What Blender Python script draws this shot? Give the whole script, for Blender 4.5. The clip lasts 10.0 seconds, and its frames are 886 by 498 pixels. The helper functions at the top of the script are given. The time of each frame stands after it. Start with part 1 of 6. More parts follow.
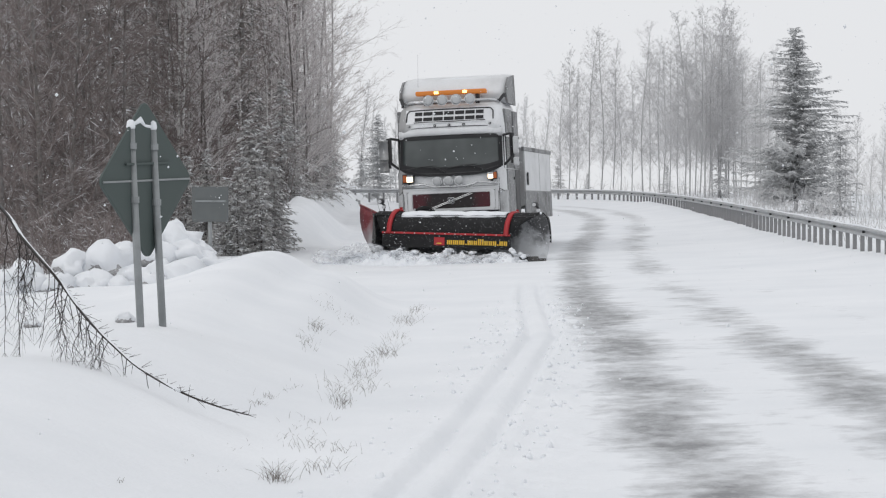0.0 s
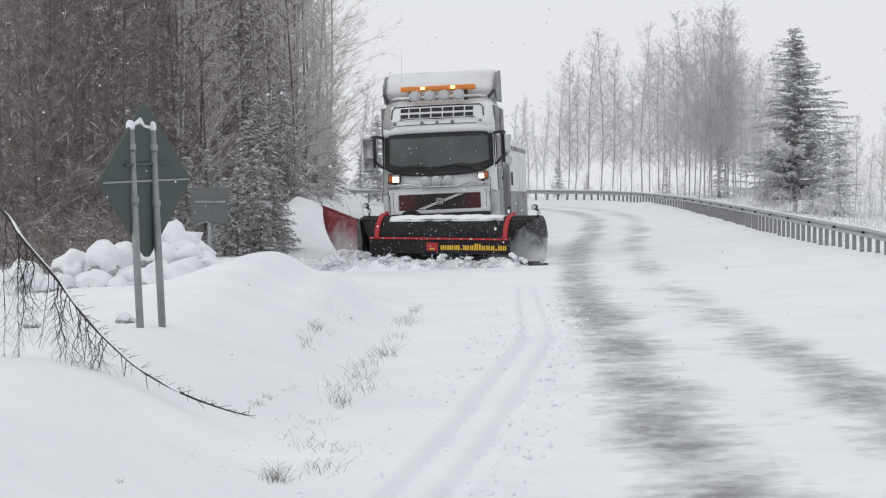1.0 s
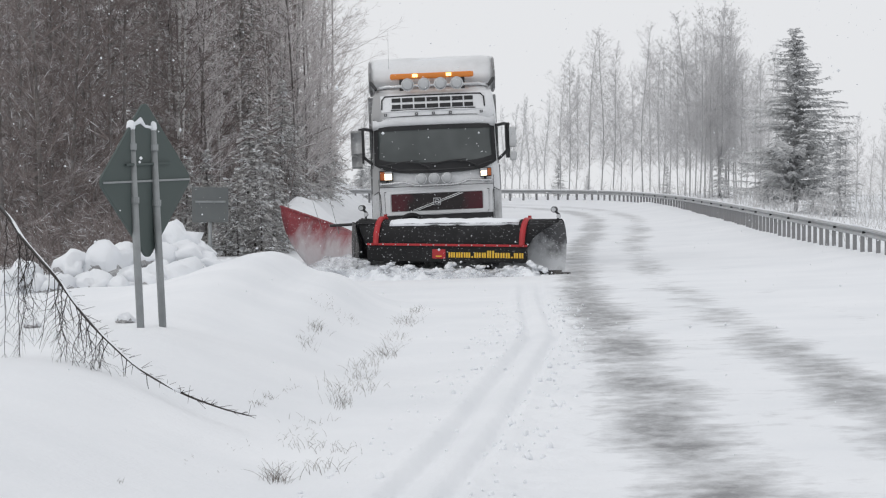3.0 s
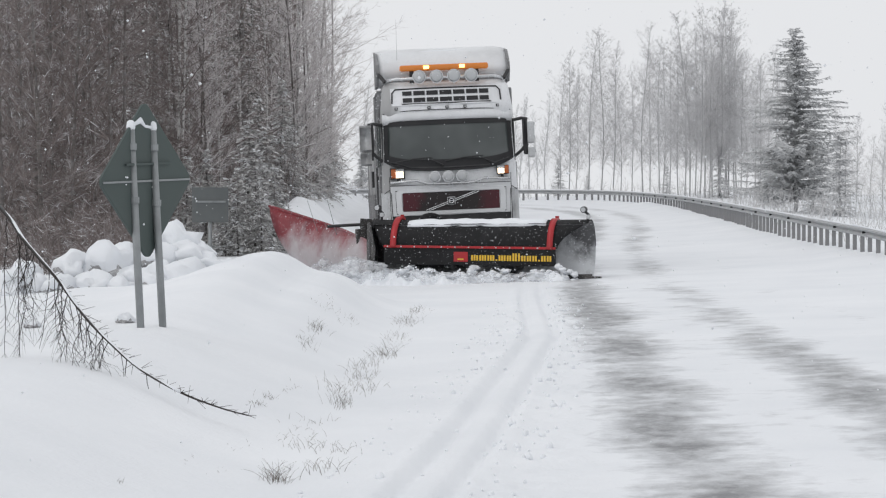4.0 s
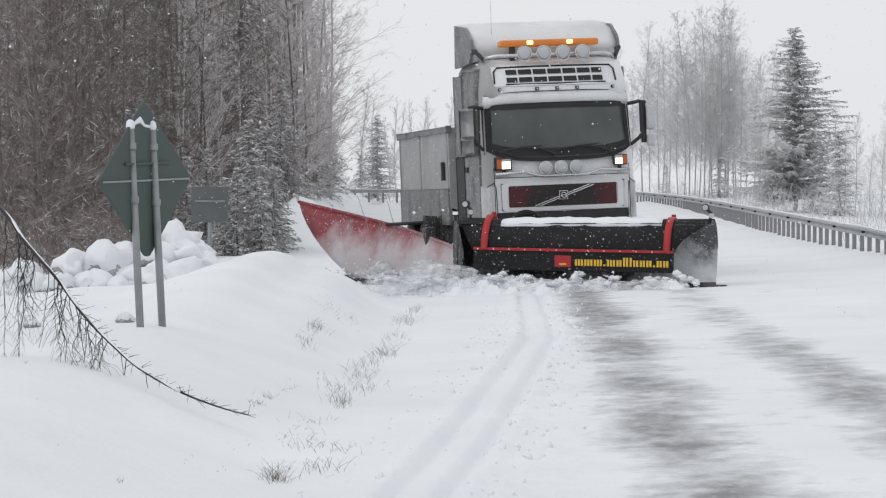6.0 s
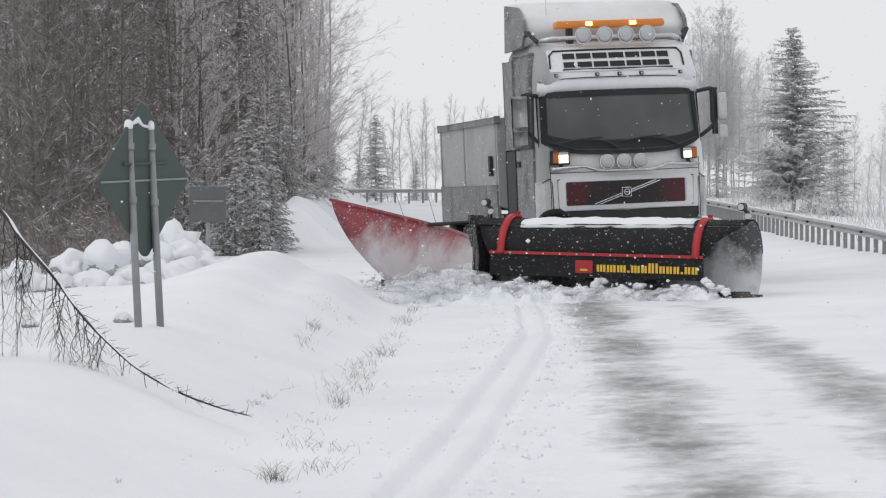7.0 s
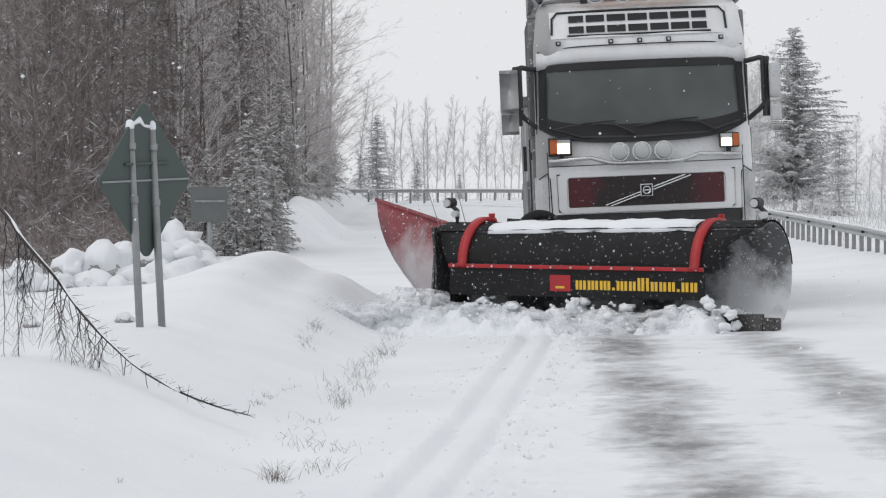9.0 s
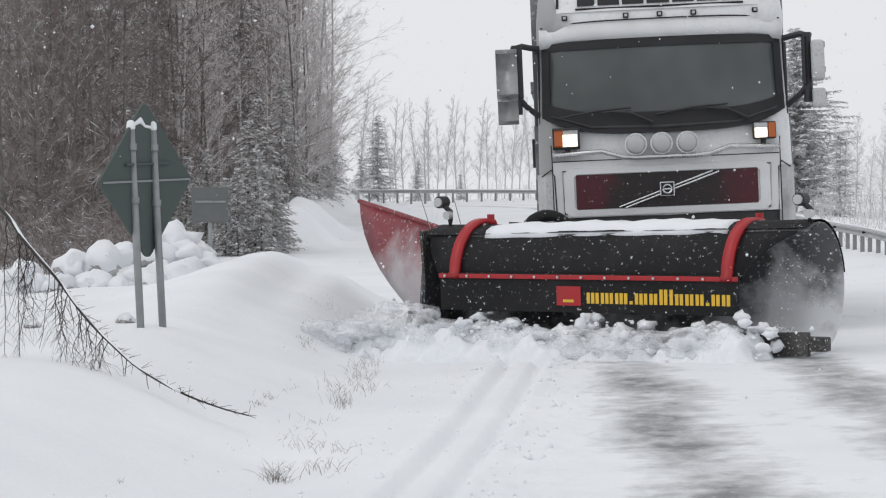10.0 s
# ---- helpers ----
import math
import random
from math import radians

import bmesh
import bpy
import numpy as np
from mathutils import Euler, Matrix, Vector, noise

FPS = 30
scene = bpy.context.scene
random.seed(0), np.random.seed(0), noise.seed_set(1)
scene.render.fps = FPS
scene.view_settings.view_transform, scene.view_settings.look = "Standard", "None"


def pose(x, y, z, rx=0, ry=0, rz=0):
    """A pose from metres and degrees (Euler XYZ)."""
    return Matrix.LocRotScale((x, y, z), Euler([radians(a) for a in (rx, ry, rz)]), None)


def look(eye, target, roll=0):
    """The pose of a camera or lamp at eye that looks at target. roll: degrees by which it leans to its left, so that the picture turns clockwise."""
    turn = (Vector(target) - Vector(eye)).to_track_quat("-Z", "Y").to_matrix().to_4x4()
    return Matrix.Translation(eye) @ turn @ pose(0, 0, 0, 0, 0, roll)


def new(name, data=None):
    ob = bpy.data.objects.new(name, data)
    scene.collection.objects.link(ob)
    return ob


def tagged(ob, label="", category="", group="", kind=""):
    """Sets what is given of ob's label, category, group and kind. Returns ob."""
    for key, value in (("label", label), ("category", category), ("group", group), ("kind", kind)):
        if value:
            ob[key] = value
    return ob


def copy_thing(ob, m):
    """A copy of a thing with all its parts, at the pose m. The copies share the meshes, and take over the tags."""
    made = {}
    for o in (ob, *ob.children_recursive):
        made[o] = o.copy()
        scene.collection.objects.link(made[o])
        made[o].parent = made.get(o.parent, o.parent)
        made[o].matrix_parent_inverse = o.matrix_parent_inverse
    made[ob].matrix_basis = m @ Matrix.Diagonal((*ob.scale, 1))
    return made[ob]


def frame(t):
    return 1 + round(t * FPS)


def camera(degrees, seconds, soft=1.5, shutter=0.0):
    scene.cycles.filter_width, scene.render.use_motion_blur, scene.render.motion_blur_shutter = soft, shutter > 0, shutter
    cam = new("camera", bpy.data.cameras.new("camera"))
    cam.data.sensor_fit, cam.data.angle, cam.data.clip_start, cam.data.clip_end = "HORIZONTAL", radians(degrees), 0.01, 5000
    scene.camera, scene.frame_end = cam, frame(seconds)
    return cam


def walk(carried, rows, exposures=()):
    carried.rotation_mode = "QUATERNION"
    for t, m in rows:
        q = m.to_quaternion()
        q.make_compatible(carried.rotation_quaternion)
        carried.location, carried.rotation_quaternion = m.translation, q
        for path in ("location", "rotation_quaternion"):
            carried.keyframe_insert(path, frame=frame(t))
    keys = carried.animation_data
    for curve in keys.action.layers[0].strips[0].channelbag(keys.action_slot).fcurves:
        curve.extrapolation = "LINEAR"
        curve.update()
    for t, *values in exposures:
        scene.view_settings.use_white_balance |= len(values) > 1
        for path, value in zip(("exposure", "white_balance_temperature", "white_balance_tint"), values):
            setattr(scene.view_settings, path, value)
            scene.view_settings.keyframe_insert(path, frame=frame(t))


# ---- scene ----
cam = camera(21.15, 10.0, soft=1.2)
DOWN = 90 - 1.105


def eye(side=0.0, up=0.0):
    """Camera on its tripod, turned by a few hundredths of a degree."""
    return pose(0, 0, 1.40, DOWN + up, 0, side)


walk(cam, [(0, eye(0.0)), (1.0, eye(-0.012, 0.013)), (2.7, eye(0, 0.013)), (3.8, eye(0, 0.013)), (5.0, eye(0, 0.013)), (5.7, eye(0, 0.0)),
           (6.8, eye(-0.055, 0.0)), (7.5, eye(-0.055, 0)), (8.0, eye(-0.045, 0.006)), (8.5, eye(-0.043, 0)),
           (9.0, eye(-0.02, 0)), (9.5, eye(0, 0.013)), (10.0, eye(0, 0.013))])

# ---------------------------------------------------------------- world and light
world = bpy.data.worlds.new("world")
scene.world = world
world.use_nodes = True
wn, wl = world.node_tree.nodes, world.node_tree.links
sky = wn.new("ShaderNodeTexSky")
sky.sky_type, sky.sun_disc = "NISHITA", False
sky.sun_elevation, sky.sun_rotation = radians(45), radians(242)
sky.dust_density, sky.air_density = 8.0, 1.0
grey_sky = wn.new("ShaderNodeHueSaturation")
grey_sky.inputs["Saturation"].default_value = 0.15
grey_sky.inputs["Value"].default_value = 0.10
cover = wn.new("ShaderNodeMix")
cover.data_type = "RGBA"
cover.inputs["Factor"].default_value = 0.93
cover.inputs["B"].default_value = (0.835, 0.848, 0.873, 1)
wl.new(sky.outputs["Color"], grey_sky.inputs["Color"])
wl.new(grey_sky.outputs["Color"], cover.inputs["A"])
wl.new(cover.outputs["Result"], wn["Background"].inputs["Color"])
wn["Background"].inputs["Strength"].default_value = 1.0
sun = new("sun", bpy.data.lights.new("sun", "SUN"))
sun.data.energy, sun.data.angle, sun.data.color = 0.38, radians(40), (1.0, 0.98, 0.95)
sun.matrix_world = look((-30, 4, 34), (0, 20, 0))
scene.view_settings.exposure = 0.0


# ---------------------------------------------------------------- materials
class Mat:
    """A node material with a principled shader, and short ways to add nodes."""

    def __init__(self, name, color=(0.5, 0.5, 0.5), rough=0.6, metal=0.0):
        self.m = bpy.data.materials.new(name)
        self.m.use_nodes = True
        self.n, self.l = self.m.node_tree.nodes, self.m.node_tree.links
        self.bsdf = self.n["Principled BSDF"]
        self.bsdf.inputs["Base Color"].default_value = (*color, 1)
        self.bsdf.inputs["Roughness"].default_value = rough
        self.bsdf.inputs["Metallic"].default_value = metal
        self.tc = self.n.new("ShaderNodeTexCoord")

    def noise(self, scale, detail=4.0, rough=0.55, stretch=None, coord="Object"):
        t = self.n.new("ShaderNodeTexNoise")
        t.inputs["Scale"].default_value = scale
        t.inputs["Detail"].default_value = detail
        t.inputs["Roughness"].default_value = rough
        src = self.tc.outputs[coord]
        if stretch:
            mp = self.n.new("ShaderNodeMapping")
            mp.inputs["Scale"].default_value = stretch
            self.l.new(src, mp.inputs["Vector"])
            src = mp.outputs["Vector"]
        self.l.new(src, t.inputs["Vector"])
        return t.outputs["Fac"]

    def ramp(self, fac, stops):
        r = self.n.new("ShaderNodeValToRGB")
        e = r.color_ramp.elements
        while len(e) < len(stops):
            e.new(0.5)
        for k, (p, c) in zip(e, stops):
            k.position = p
            k.color = (*c, 1) if isinstance(c, tuple) else (c, c, c, 1)
        self.l.new(fac, r.inputs["Fac"])
        return r.outputs["Color"]

    def mix(self, fac, a, b):
        x = self.n.new("ShaderNodeMix")
        x.data_type = "RGBA"
        for key, v in (("Factor", fac), ("A", a), ("B", b)):
            if isinstance(v, (int, float)):
                x.inputs[key].default_value = v
            elif isinstance(v, tuple):
                x.inputs[key].default_value = (*v, 1)
            else:
                self.l.new(v, x.inputs[key])
        return x.outputs["Result"]

    def math(self, op, a, b=0.0, clamp=False):
        x = self.n.new("ShaderNodeMath")
        x.operation, x.use_clamp = op, clamp
        for i, v in enumerate((a, b)):
            if isinstance(v, (int, float)):
                x.inputs[i].default_value = v
            else:
                self.l.new(v, x.inputs[i])
        return x.outputs[0]

    def color(self, out):
        self.l.new(out, self.bsdf.inputs["Base Color"])
        return self

    def rough(self, out):
        self.l.new(out, self.bsdf.inputs["Roughness"])
        return self

    def bump(self, fac, strength=0.3, dist=0.01):
        b = self.n.new("ShaderNodeBump")
        b.inputs["Strength"].default_value = strength
        b.inputs["Distance"].default_value = dist
        self.l.new(fac, b.inputs["Height"])
        self.l.new(b.outputs["Normal"], self.bsdf.inputs["Normal"])
        return self

    def up(self, lo, hi):
        """1 where the surface looks up."""
        g = self.n.new("ShaderNodeNewGeometry")
        s = self.n.new("ShaderNodeSeparateXYZ")
        self.l.new(g.outputs["Normal"], s.inputs[0])
        mr = self.n.new("ShaderNodeMapRange")
        mr.inputs["From Min"].default_value, mr.inputs["From Max"].default_value = lo, hi
        self.l.new(s.outputs["Z"], mr.inputs["Value"])
        return mr.outputs["Result"]

    def island(self):
        g = self.n.new("ShaderNodeNewGeometry")
        return g.outputs["Random Per Island"]


SNOW = (0.80, 0.82, 0.85)


def m_worn(name, color, rough=0.5, metal=0.0, dirt=(0.25, 0.25, 0.25), amount=0.35, scale=3.0, snow=0.0, bump=0.15):
    """Paint or metal with dirt at two scales, and clinging snow where snow > 0."""
    m = Mat(name, color, rough, metal)
    big = m.ramp(m.noise(scale, 5), [(0.45, 0.0), (0.75, 1.0)])
    fine = m.ramp(m.noise(scale * 14, 4), [(0.5, 0.0), (0.8, 1.0)])
    f = m.math("MULTIPLY", m.math("MAXIMUM", big, m.math("MULTIPLY", fine, 0.6)), amount)
    c = m.mix(f, color, dirt)
    if snow:
        s = m.ramp(m.noise(scale * 9, 6, 0.7), [(0.62 - snow * 0.25, 0.0), (0.70 - snow * 0.2, 1.0)])
        c = m.mix(m.math("MULTIPLY", s, 0.85), c, SNOW)
    m.color(c)
    m.rough(m.math("ADD", m.math("MULTIPLY", f, 0.4), rough, True))
    m.bump(m.noise(scale * 25, 3), bump, 0.004)
    return m.m


M = {}


def make_materials():
    m = Mat("snow", SNOW, 0.75)
    m.color(m.ramp(m.noise(0.6, 6), [(0.3, (0.76, 0.785, 0.82)), (0.7, (0.83, 0.845, 0.87))]))
    f = m.math("ADD", m.noise(7, 6), m.math("MULTIPLY", m.noise(60, 4), 0.4))
    M["snow"] = m.bump(f, 0.35, 0.03).m
    M["white_paint"] = m_worn("white_paint", (0.70, 0.71, 0.725), 0.35, dirt=(0.42, 0.42, 0.42), amount=0.45, scale=1.6)
    # cab paint, greyed on the verge side by road dirt and painted-in shade
    m = Mat("cab_paint", (0.70, 0.71, 0.725), 0.35)
    sep = m.n.new("ShaderNodeSeparateXYZ")
    m.l.new(m.tc.outputs["Object"], sep.inputs[0])
    verge_grey = m.math("ADD", m.math("SUBTRACT", m.math("MULTIPLY", sep.outputs["X"], -3.2), 2.9), m.noise(2.0, 6, 0.65))
    verge_grey = m.ramp(verge_grey, [(0.25, 0.0), (1.0, 0.80)])
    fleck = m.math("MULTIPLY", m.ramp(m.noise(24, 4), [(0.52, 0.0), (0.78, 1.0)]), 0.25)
    m.color(m.mix(m.math("MAXIMUM", verge_grey, fleck), (0.70, 0.71, 0.725), (0.24, 0.238, 0.236)))
    m.rough(m.math("ADD", m.math("MULTIPLY", verge_grey, 0.3), 0.35))
    M["cab_paint"] = m.bump(m.noise(40, 3), 0.15, 0.004).m
    M["dirty_white"] = m_worn("dirty_white", (0.50, 0.51, 0.52), 0.45, dirt=(0.16, 0.155, 0.15), amount=0.85, scale=2.2)
    M["body_side"] = m_worn("body_side", (0.36, 0.365, 0.37), 0.5, dirt=(0.24, 0.235, 0.23), amount=0.8, scale=1.1, snow=0.05)
    # dirty side panels, darkened in colour for the shade on the sides too
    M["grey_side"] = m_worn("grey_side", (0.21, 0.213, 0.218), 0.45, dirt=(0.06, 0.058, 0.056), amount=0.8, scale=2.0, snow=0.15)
    M["black_rubber"] = m_worn("black_rubber", (0.011, 0.011, 0.012), 0.72, dirt=(0.045, 0.045, 0.047), amount=0.5, scale=2.5, snow=0.03)
    M["black_rubber"].node_tree.nodes["Principled BSDF"].inputs["Specular IOR Level"].default_value = 0.25
    M["black_plastic"] = m_worn("black_plastic", (0.02, 0.02, 0.022), 0.5, dirt=(0.08, 0.08, 0.08), amount=0.5)
    M["chassis"] = m_worn("chassis", (0.03, 0.029, 0.028), 0.7, dirt=(0.16, 0.15, 0.145), amount=0.6, scale=4, snow=0.2)
    M["red_paint"] = m_worn("red_paint", (0.40, 0.012, 0.018), 0.4, dirt=(0.22, 0.03, 0.03), amount=0.5)
    # dark red mesh, darker in the middle
    m = Mat("grille_red", (0.07, 0.006, 0.013), 0.5)
    sep = m.n.new("ShaderNodeSeparateXYZ")
    m.l.new(m.tc.outputs["Object"], sep.inputs[0])
    red_ends = m.math("ADD", m.math("ABSOLUTE", sep.outputs["X"]), m.math("MULTIPLY", m.math("SUBTRACT", m.noise(2.2, 4), 0.5), 0.9))
    red_ends = m.ramp(red_ends, [(0.50, 0.0), (0.72, 1.0)])
    c = m.mix(red_ends, (0.014, 0.009, 0.010), (0.066, 0.006, 0.013))
    spots = m.ramp(m.noise(34, 3), [(0.66, 0.0), (0.72, 0.7)])
    m.color(m.mix(spots, c, (0.45, 0.44, 0.45)))
    M["grille_red"] = m.bump(m.noise(90, 2), 0.4, 0.004).m
    m = Mat("wing_red", (0.2, 0.02, 0.03), 0.5)
    paint = m.mix(m.ramp(m.noise(2.0, 5), [(0.4, 0.0), (0.7, 1.0)]), (0.22, 0.018, 0.028), (0.13, 0.022, 0.030))
    sep = m.n.new("ShaderNodeSeparateXYZ")
    m.l.new(m.tc.outputs["Object"], sep.inputs[0])
    low = m.math("SUBTRACT", 1.46, m.math("MULTIPLY", sep.outputs["Z"], 1.05))
    dust = m.math("ADD", m.math("SUBTRACT", m.math("MULTIPLY", m.noise(1.6, 6, 0.65), 1.7), 1.0), low)
    dust = m.ramp(dust, [(0.15, 0.0), (0.75, 0.75), (1.0, 0.9)])
    spat = m.ramp(m.noise(22, 4), [(0.6, 0.0), (0.68, 0.7)])
    m.color(m.mix(m.math("MAXIMUM", dust, spat), paint, (0.50, 0.49, 0.505)))
    M["wing_red"] = m.bump(m.noise(40, 4), 0.2, 0.006).m
    m = Mat("moldboard", (0.05, 0.05, 0.05), 0.5)
    steel = m.mix(m.noise(3.0, 5), (0.03, 0.03, 0.032), (0.12, 0.12, 0.125))
    sep = m.n.new("ShaderNodeSeparateXYZ")
    m.l.new(m.tc.outputs["Object"], sep.inputs[0])
    cake = m.math("ADD", m.math("MULTIPLY", m.noise(2.3, 7, 0.62), 1.5), m.math("MULTIPLY", m.math("SUBTRACT", 0.62, sep.outputs["Z"]), 0.9))
    # darker behind the hanging flap, caked in the open end
    cake = m.math("SUBTRACT", cake, m.math("MULTIPLY", m.math("SUBTRACT", 1.5, sep.outputs["X"], True), 0.55))
    dust = m.ramp(cake, [(0.48, 0.0), (0.70, 0.55), (0.95, 0.96)])
    spat = m.ramp(m.noise(26, 4), [(0.58, 0.0), (0.68, 0.7)])
    m.color(m.mix(m.math("MAXIMUM", dust, spat), steel, (0.70, 0.715, 0.735)))
    M["moldboard"] = m.bump(m.noise(40, 4), 0.3, 0.008).m
    m = Mat("powder", SNOW, 0.9)
    a = m.ramp(m.noise(5, 6, 0.6), [(0.34, 0.0), (0.66, 1.0)])
    m.l.new(m.math("MULTIPLY", a, 0.62), m.bsdf.inputs["Alpha"])
    M["powder"] = m.m
    M["yellow"] = m_worn("yellow", (0.75, 0.46, 0.03), 0.5, dirt=(0.5, 0.35, 0.1), amount=0.4, scale=6)
    M["galv"] = m_worn("galv", (0.30, 0.315, 0.32), 0.5, 0.55, dirt=(0.2, 0.21, 0.21), amount=0.5, scale=6)
    M["chrome"] = m_worn("chrome", (0.60, 0.61, 0.62), 0.25, 0.8, dirt=(0.3, 0.3, 0.3), amount=0.4, scale=8)
    M["small_sign"] = m_worn("small_sign", (0.12, 0.13, 0.13), 0.55, 0.1, dirt=(0.17, 0.18, 0.18), amount=0.6, scale=3)
    M["sign_back"] = m_worn("sign_back", (0.062, 0.082, 0.078), 0.55, 0.2, dirt=(0.10, 0.115, 0.11), amount=0.6, scale=2.5)
    M["rock"] = m_worn("rock", (0.27, 0.262, 0.26), 0.85, dirt=(0.42, 0.415, 0.415), amount=0.8, scale=4, snow=0.45, bump=0.6)
    M["rail_steel"] = m_worn("rail_steel", (0.44, 0.45, 0.46), 0.55, 0.3, dirt=(0.30, 0.30, 0.31), amount=0.5, scale=3)
    M["rail_post"] = m_worn("rail_post", (0.24, 0.24, 0.245), 0.7, 0.0, dirt=(0.36, 0.36, 0.37), amount=0.5, scale=5)
    M["dark_ink"] = m_worn("dark_ink", (0.016, 0.016, 0.018), 0.75, dirt=(0.06, 0.06, 0.06), amount=0.3)
    m = Mat("glass_dark", (0.018, 0.022, 0.022), 0.06)
    # mottled lighter base colour adds to the reflection of sky and snow
    m.color(m.ramp(m.noise(1.2, 2), [(0.3, (0.045, 0.053, 0.053)), (0.7, (0.090, 0.100, 0.100))]))
    m.rough(m.ramp(m.noise(9, 4), [(0.35, 0.05), (0.8, 0.25)]))
    M["glass"] = m.m
    m = Mat("lens", (0.46, 0.47, 0.48), 0.15)
    m.bump(m.noise(60, 1), 0.3, 0.005)
    M["lens"] = m.m

    def glow(name, color, power, base):
        g = Mat(name, base, 0.2)
        g.bsdf.inputs["Emission Color"].default_value = (*color, 1)
        g.bsdf.inputs["Emission Strength"].default_value = power
        g.bump(g.noise(40, 1), 0.2, 0.003)
        M[name] = g.m

    glow("lamp_on", (1.0, 0.80, 0.56), 1.5, (0.9, 0.85, 0.75))
    glow("beacon_on", (1.0, 0.62, 0.18), 4.0, (0.9, 0.5, 0.1))
    glow("amber", (1.0, 0.35, 0.05), 0.10, (0.55, 0.17, 0.025))
    glow("indicator", (1.0, 0.3, 0.05), 0.04, (0.38, 0.09, 0.02))


make_materials()


# ---------------------------------------------------------------- mesh helpers
def part(name, bm, mat, parent=None, label="", smooth=False):
    """One bmesh as one mesh object, under a thing or a part."""
    me = bpy.data.meshes.new(name)
    bm.normal_update()
    bm.to_mesh(me)
    bm.free()
    me.materials.append(M[mat] if isinstance(mat, str) else mat)
    if smooth:
        me.polygons.foreach_set("use_smooth", [True] * len(me.polygons))
    ob = new(name, me)
    if parent is not None:
        ob.parent = parent
    return tagged(ob, label)


def box(x0, x1, y0, y1, z0, z1, bevel=0.0, bm=None, seg=2):
    out = bm or bmesh.new()
    b = bmesh.new()
    bmesh.ops.create_cube(b, size=1)
    for v in b.verts:
        v.co = ((x0 + x1) / 2 + v.co.x * (x1 - x0), (y0 + y1) / 2 + v.co.y * (y1 - y0), (z0 + z1) / 2 + v.co.z * (z1 - z0))
    if bevel:
        bmesh.ops.bevel(b, geom=b.edges[:], offset=bevel, segments=seg, affect="EDGES", profile=0.6)
    return join(out, b)


def join(out, b):
    me = bpy.data.meshes.new("joined")
    b.to_mesh(me)
    b.free()
    out.from_mesh(me)
    bpy.data.meshes.remove(me)
    return out


def tube(points, radii, n=8, bm=None, caps=True):
    """A round bar along points."""
    bm = bm or bmesh.new()
    pts = [Vector(p) for p in points]
    if not isinstance(radii, (list, tuple)):
        radii = [radii] * len(pts)
    rings = []
    for i, p in enumerate(pts):
        d = (pts[min(i + 1, len(pts) - 1)] - pts[max(i - 1, 0)]).normalized()
        a = d.cross(Vector((0, 0, 1)))
        a = a.normalized() if a.length > 0.05 else d.cross(Vector((1, 0, 0))).normalized()
        b = d.cross(a)
        rings.append([bm.verts.new(p + (a * math.cos(k * math.tau / n) + b * math.sin(k * math.tau / n)) * radii[i]) for k in range(n)])
    for r0, r1 in zip(rings, rings[1:]):
        for k in range(n):
            bm.faces.new((r0[k], r0[(k + 1) % n], r1[(k + 1) % n], r1[k]))
    if caps:
        bm.faces.new(rings[0][::-1])
        bm.faces.new(rings[-1])
    return bm


def loft(rings, bm=None, closed=True, caps=True):
    """Faces between rings of points with equal counts."""
    bm = bm or bmesh.new()
    rows = [[bm.verts.new(p) for p in r] for r in rings]
    n = len(rows[0])
    for r0, r1 in zip(rows, rows[1:]):
        for k in range(n if closed else n - 1):
            bm.faces.new((r0[k], r0[(k + 1) % n], r1[(k + 1) % n], r1[k]))
    if caps and closed:
        bm.faces.new(rows[0][::-1])
        bm.faces.new(rows[-1])
    bmesh.ops.recalc_face_normals(bm, faces=bm.faces[:])
    return bm


def thicken(bm, t):
    bmesh.ops.recalc_face_normals(bm, faces=bm.faces[:])
    bmesh.ops.solidify(bm, geom=bm.faces[:], thickness=t)
    return bm


def empty(name, label, category, group="", m=None):
    ob = tagged(new(name), label, category, group)
    ob.empty_display_size = 0.2
    if m is not None:
        ob.matrix_basis = m
    return ob


def smooth_step(a, b, x):
    t = np.clip((np.asarray(x, float) - a) / (b - a), 0, 1)
    return t * t * (3 - 2 * t)


# ---------------------------------------------------------------- ground
RNG = np.random.RandomState(4)
WAVES = [(RNG.uniform(-1, 1), RNG.uniform(-1, 1), RNG.uniform(0, 6.28)) for _ in range(12)]


def ripple(x, y, size):
    """Soft unevenness between -1 and 1, with bumps about size metres wide."""
    s = 0
    for a, b, c in WAVES:
        s = s + np.sin((a * x + b * y) * 5.0 / size + c + 1.7 * np.sin((b * x - a * y) * 2.3 / size))
    return s / 6.0


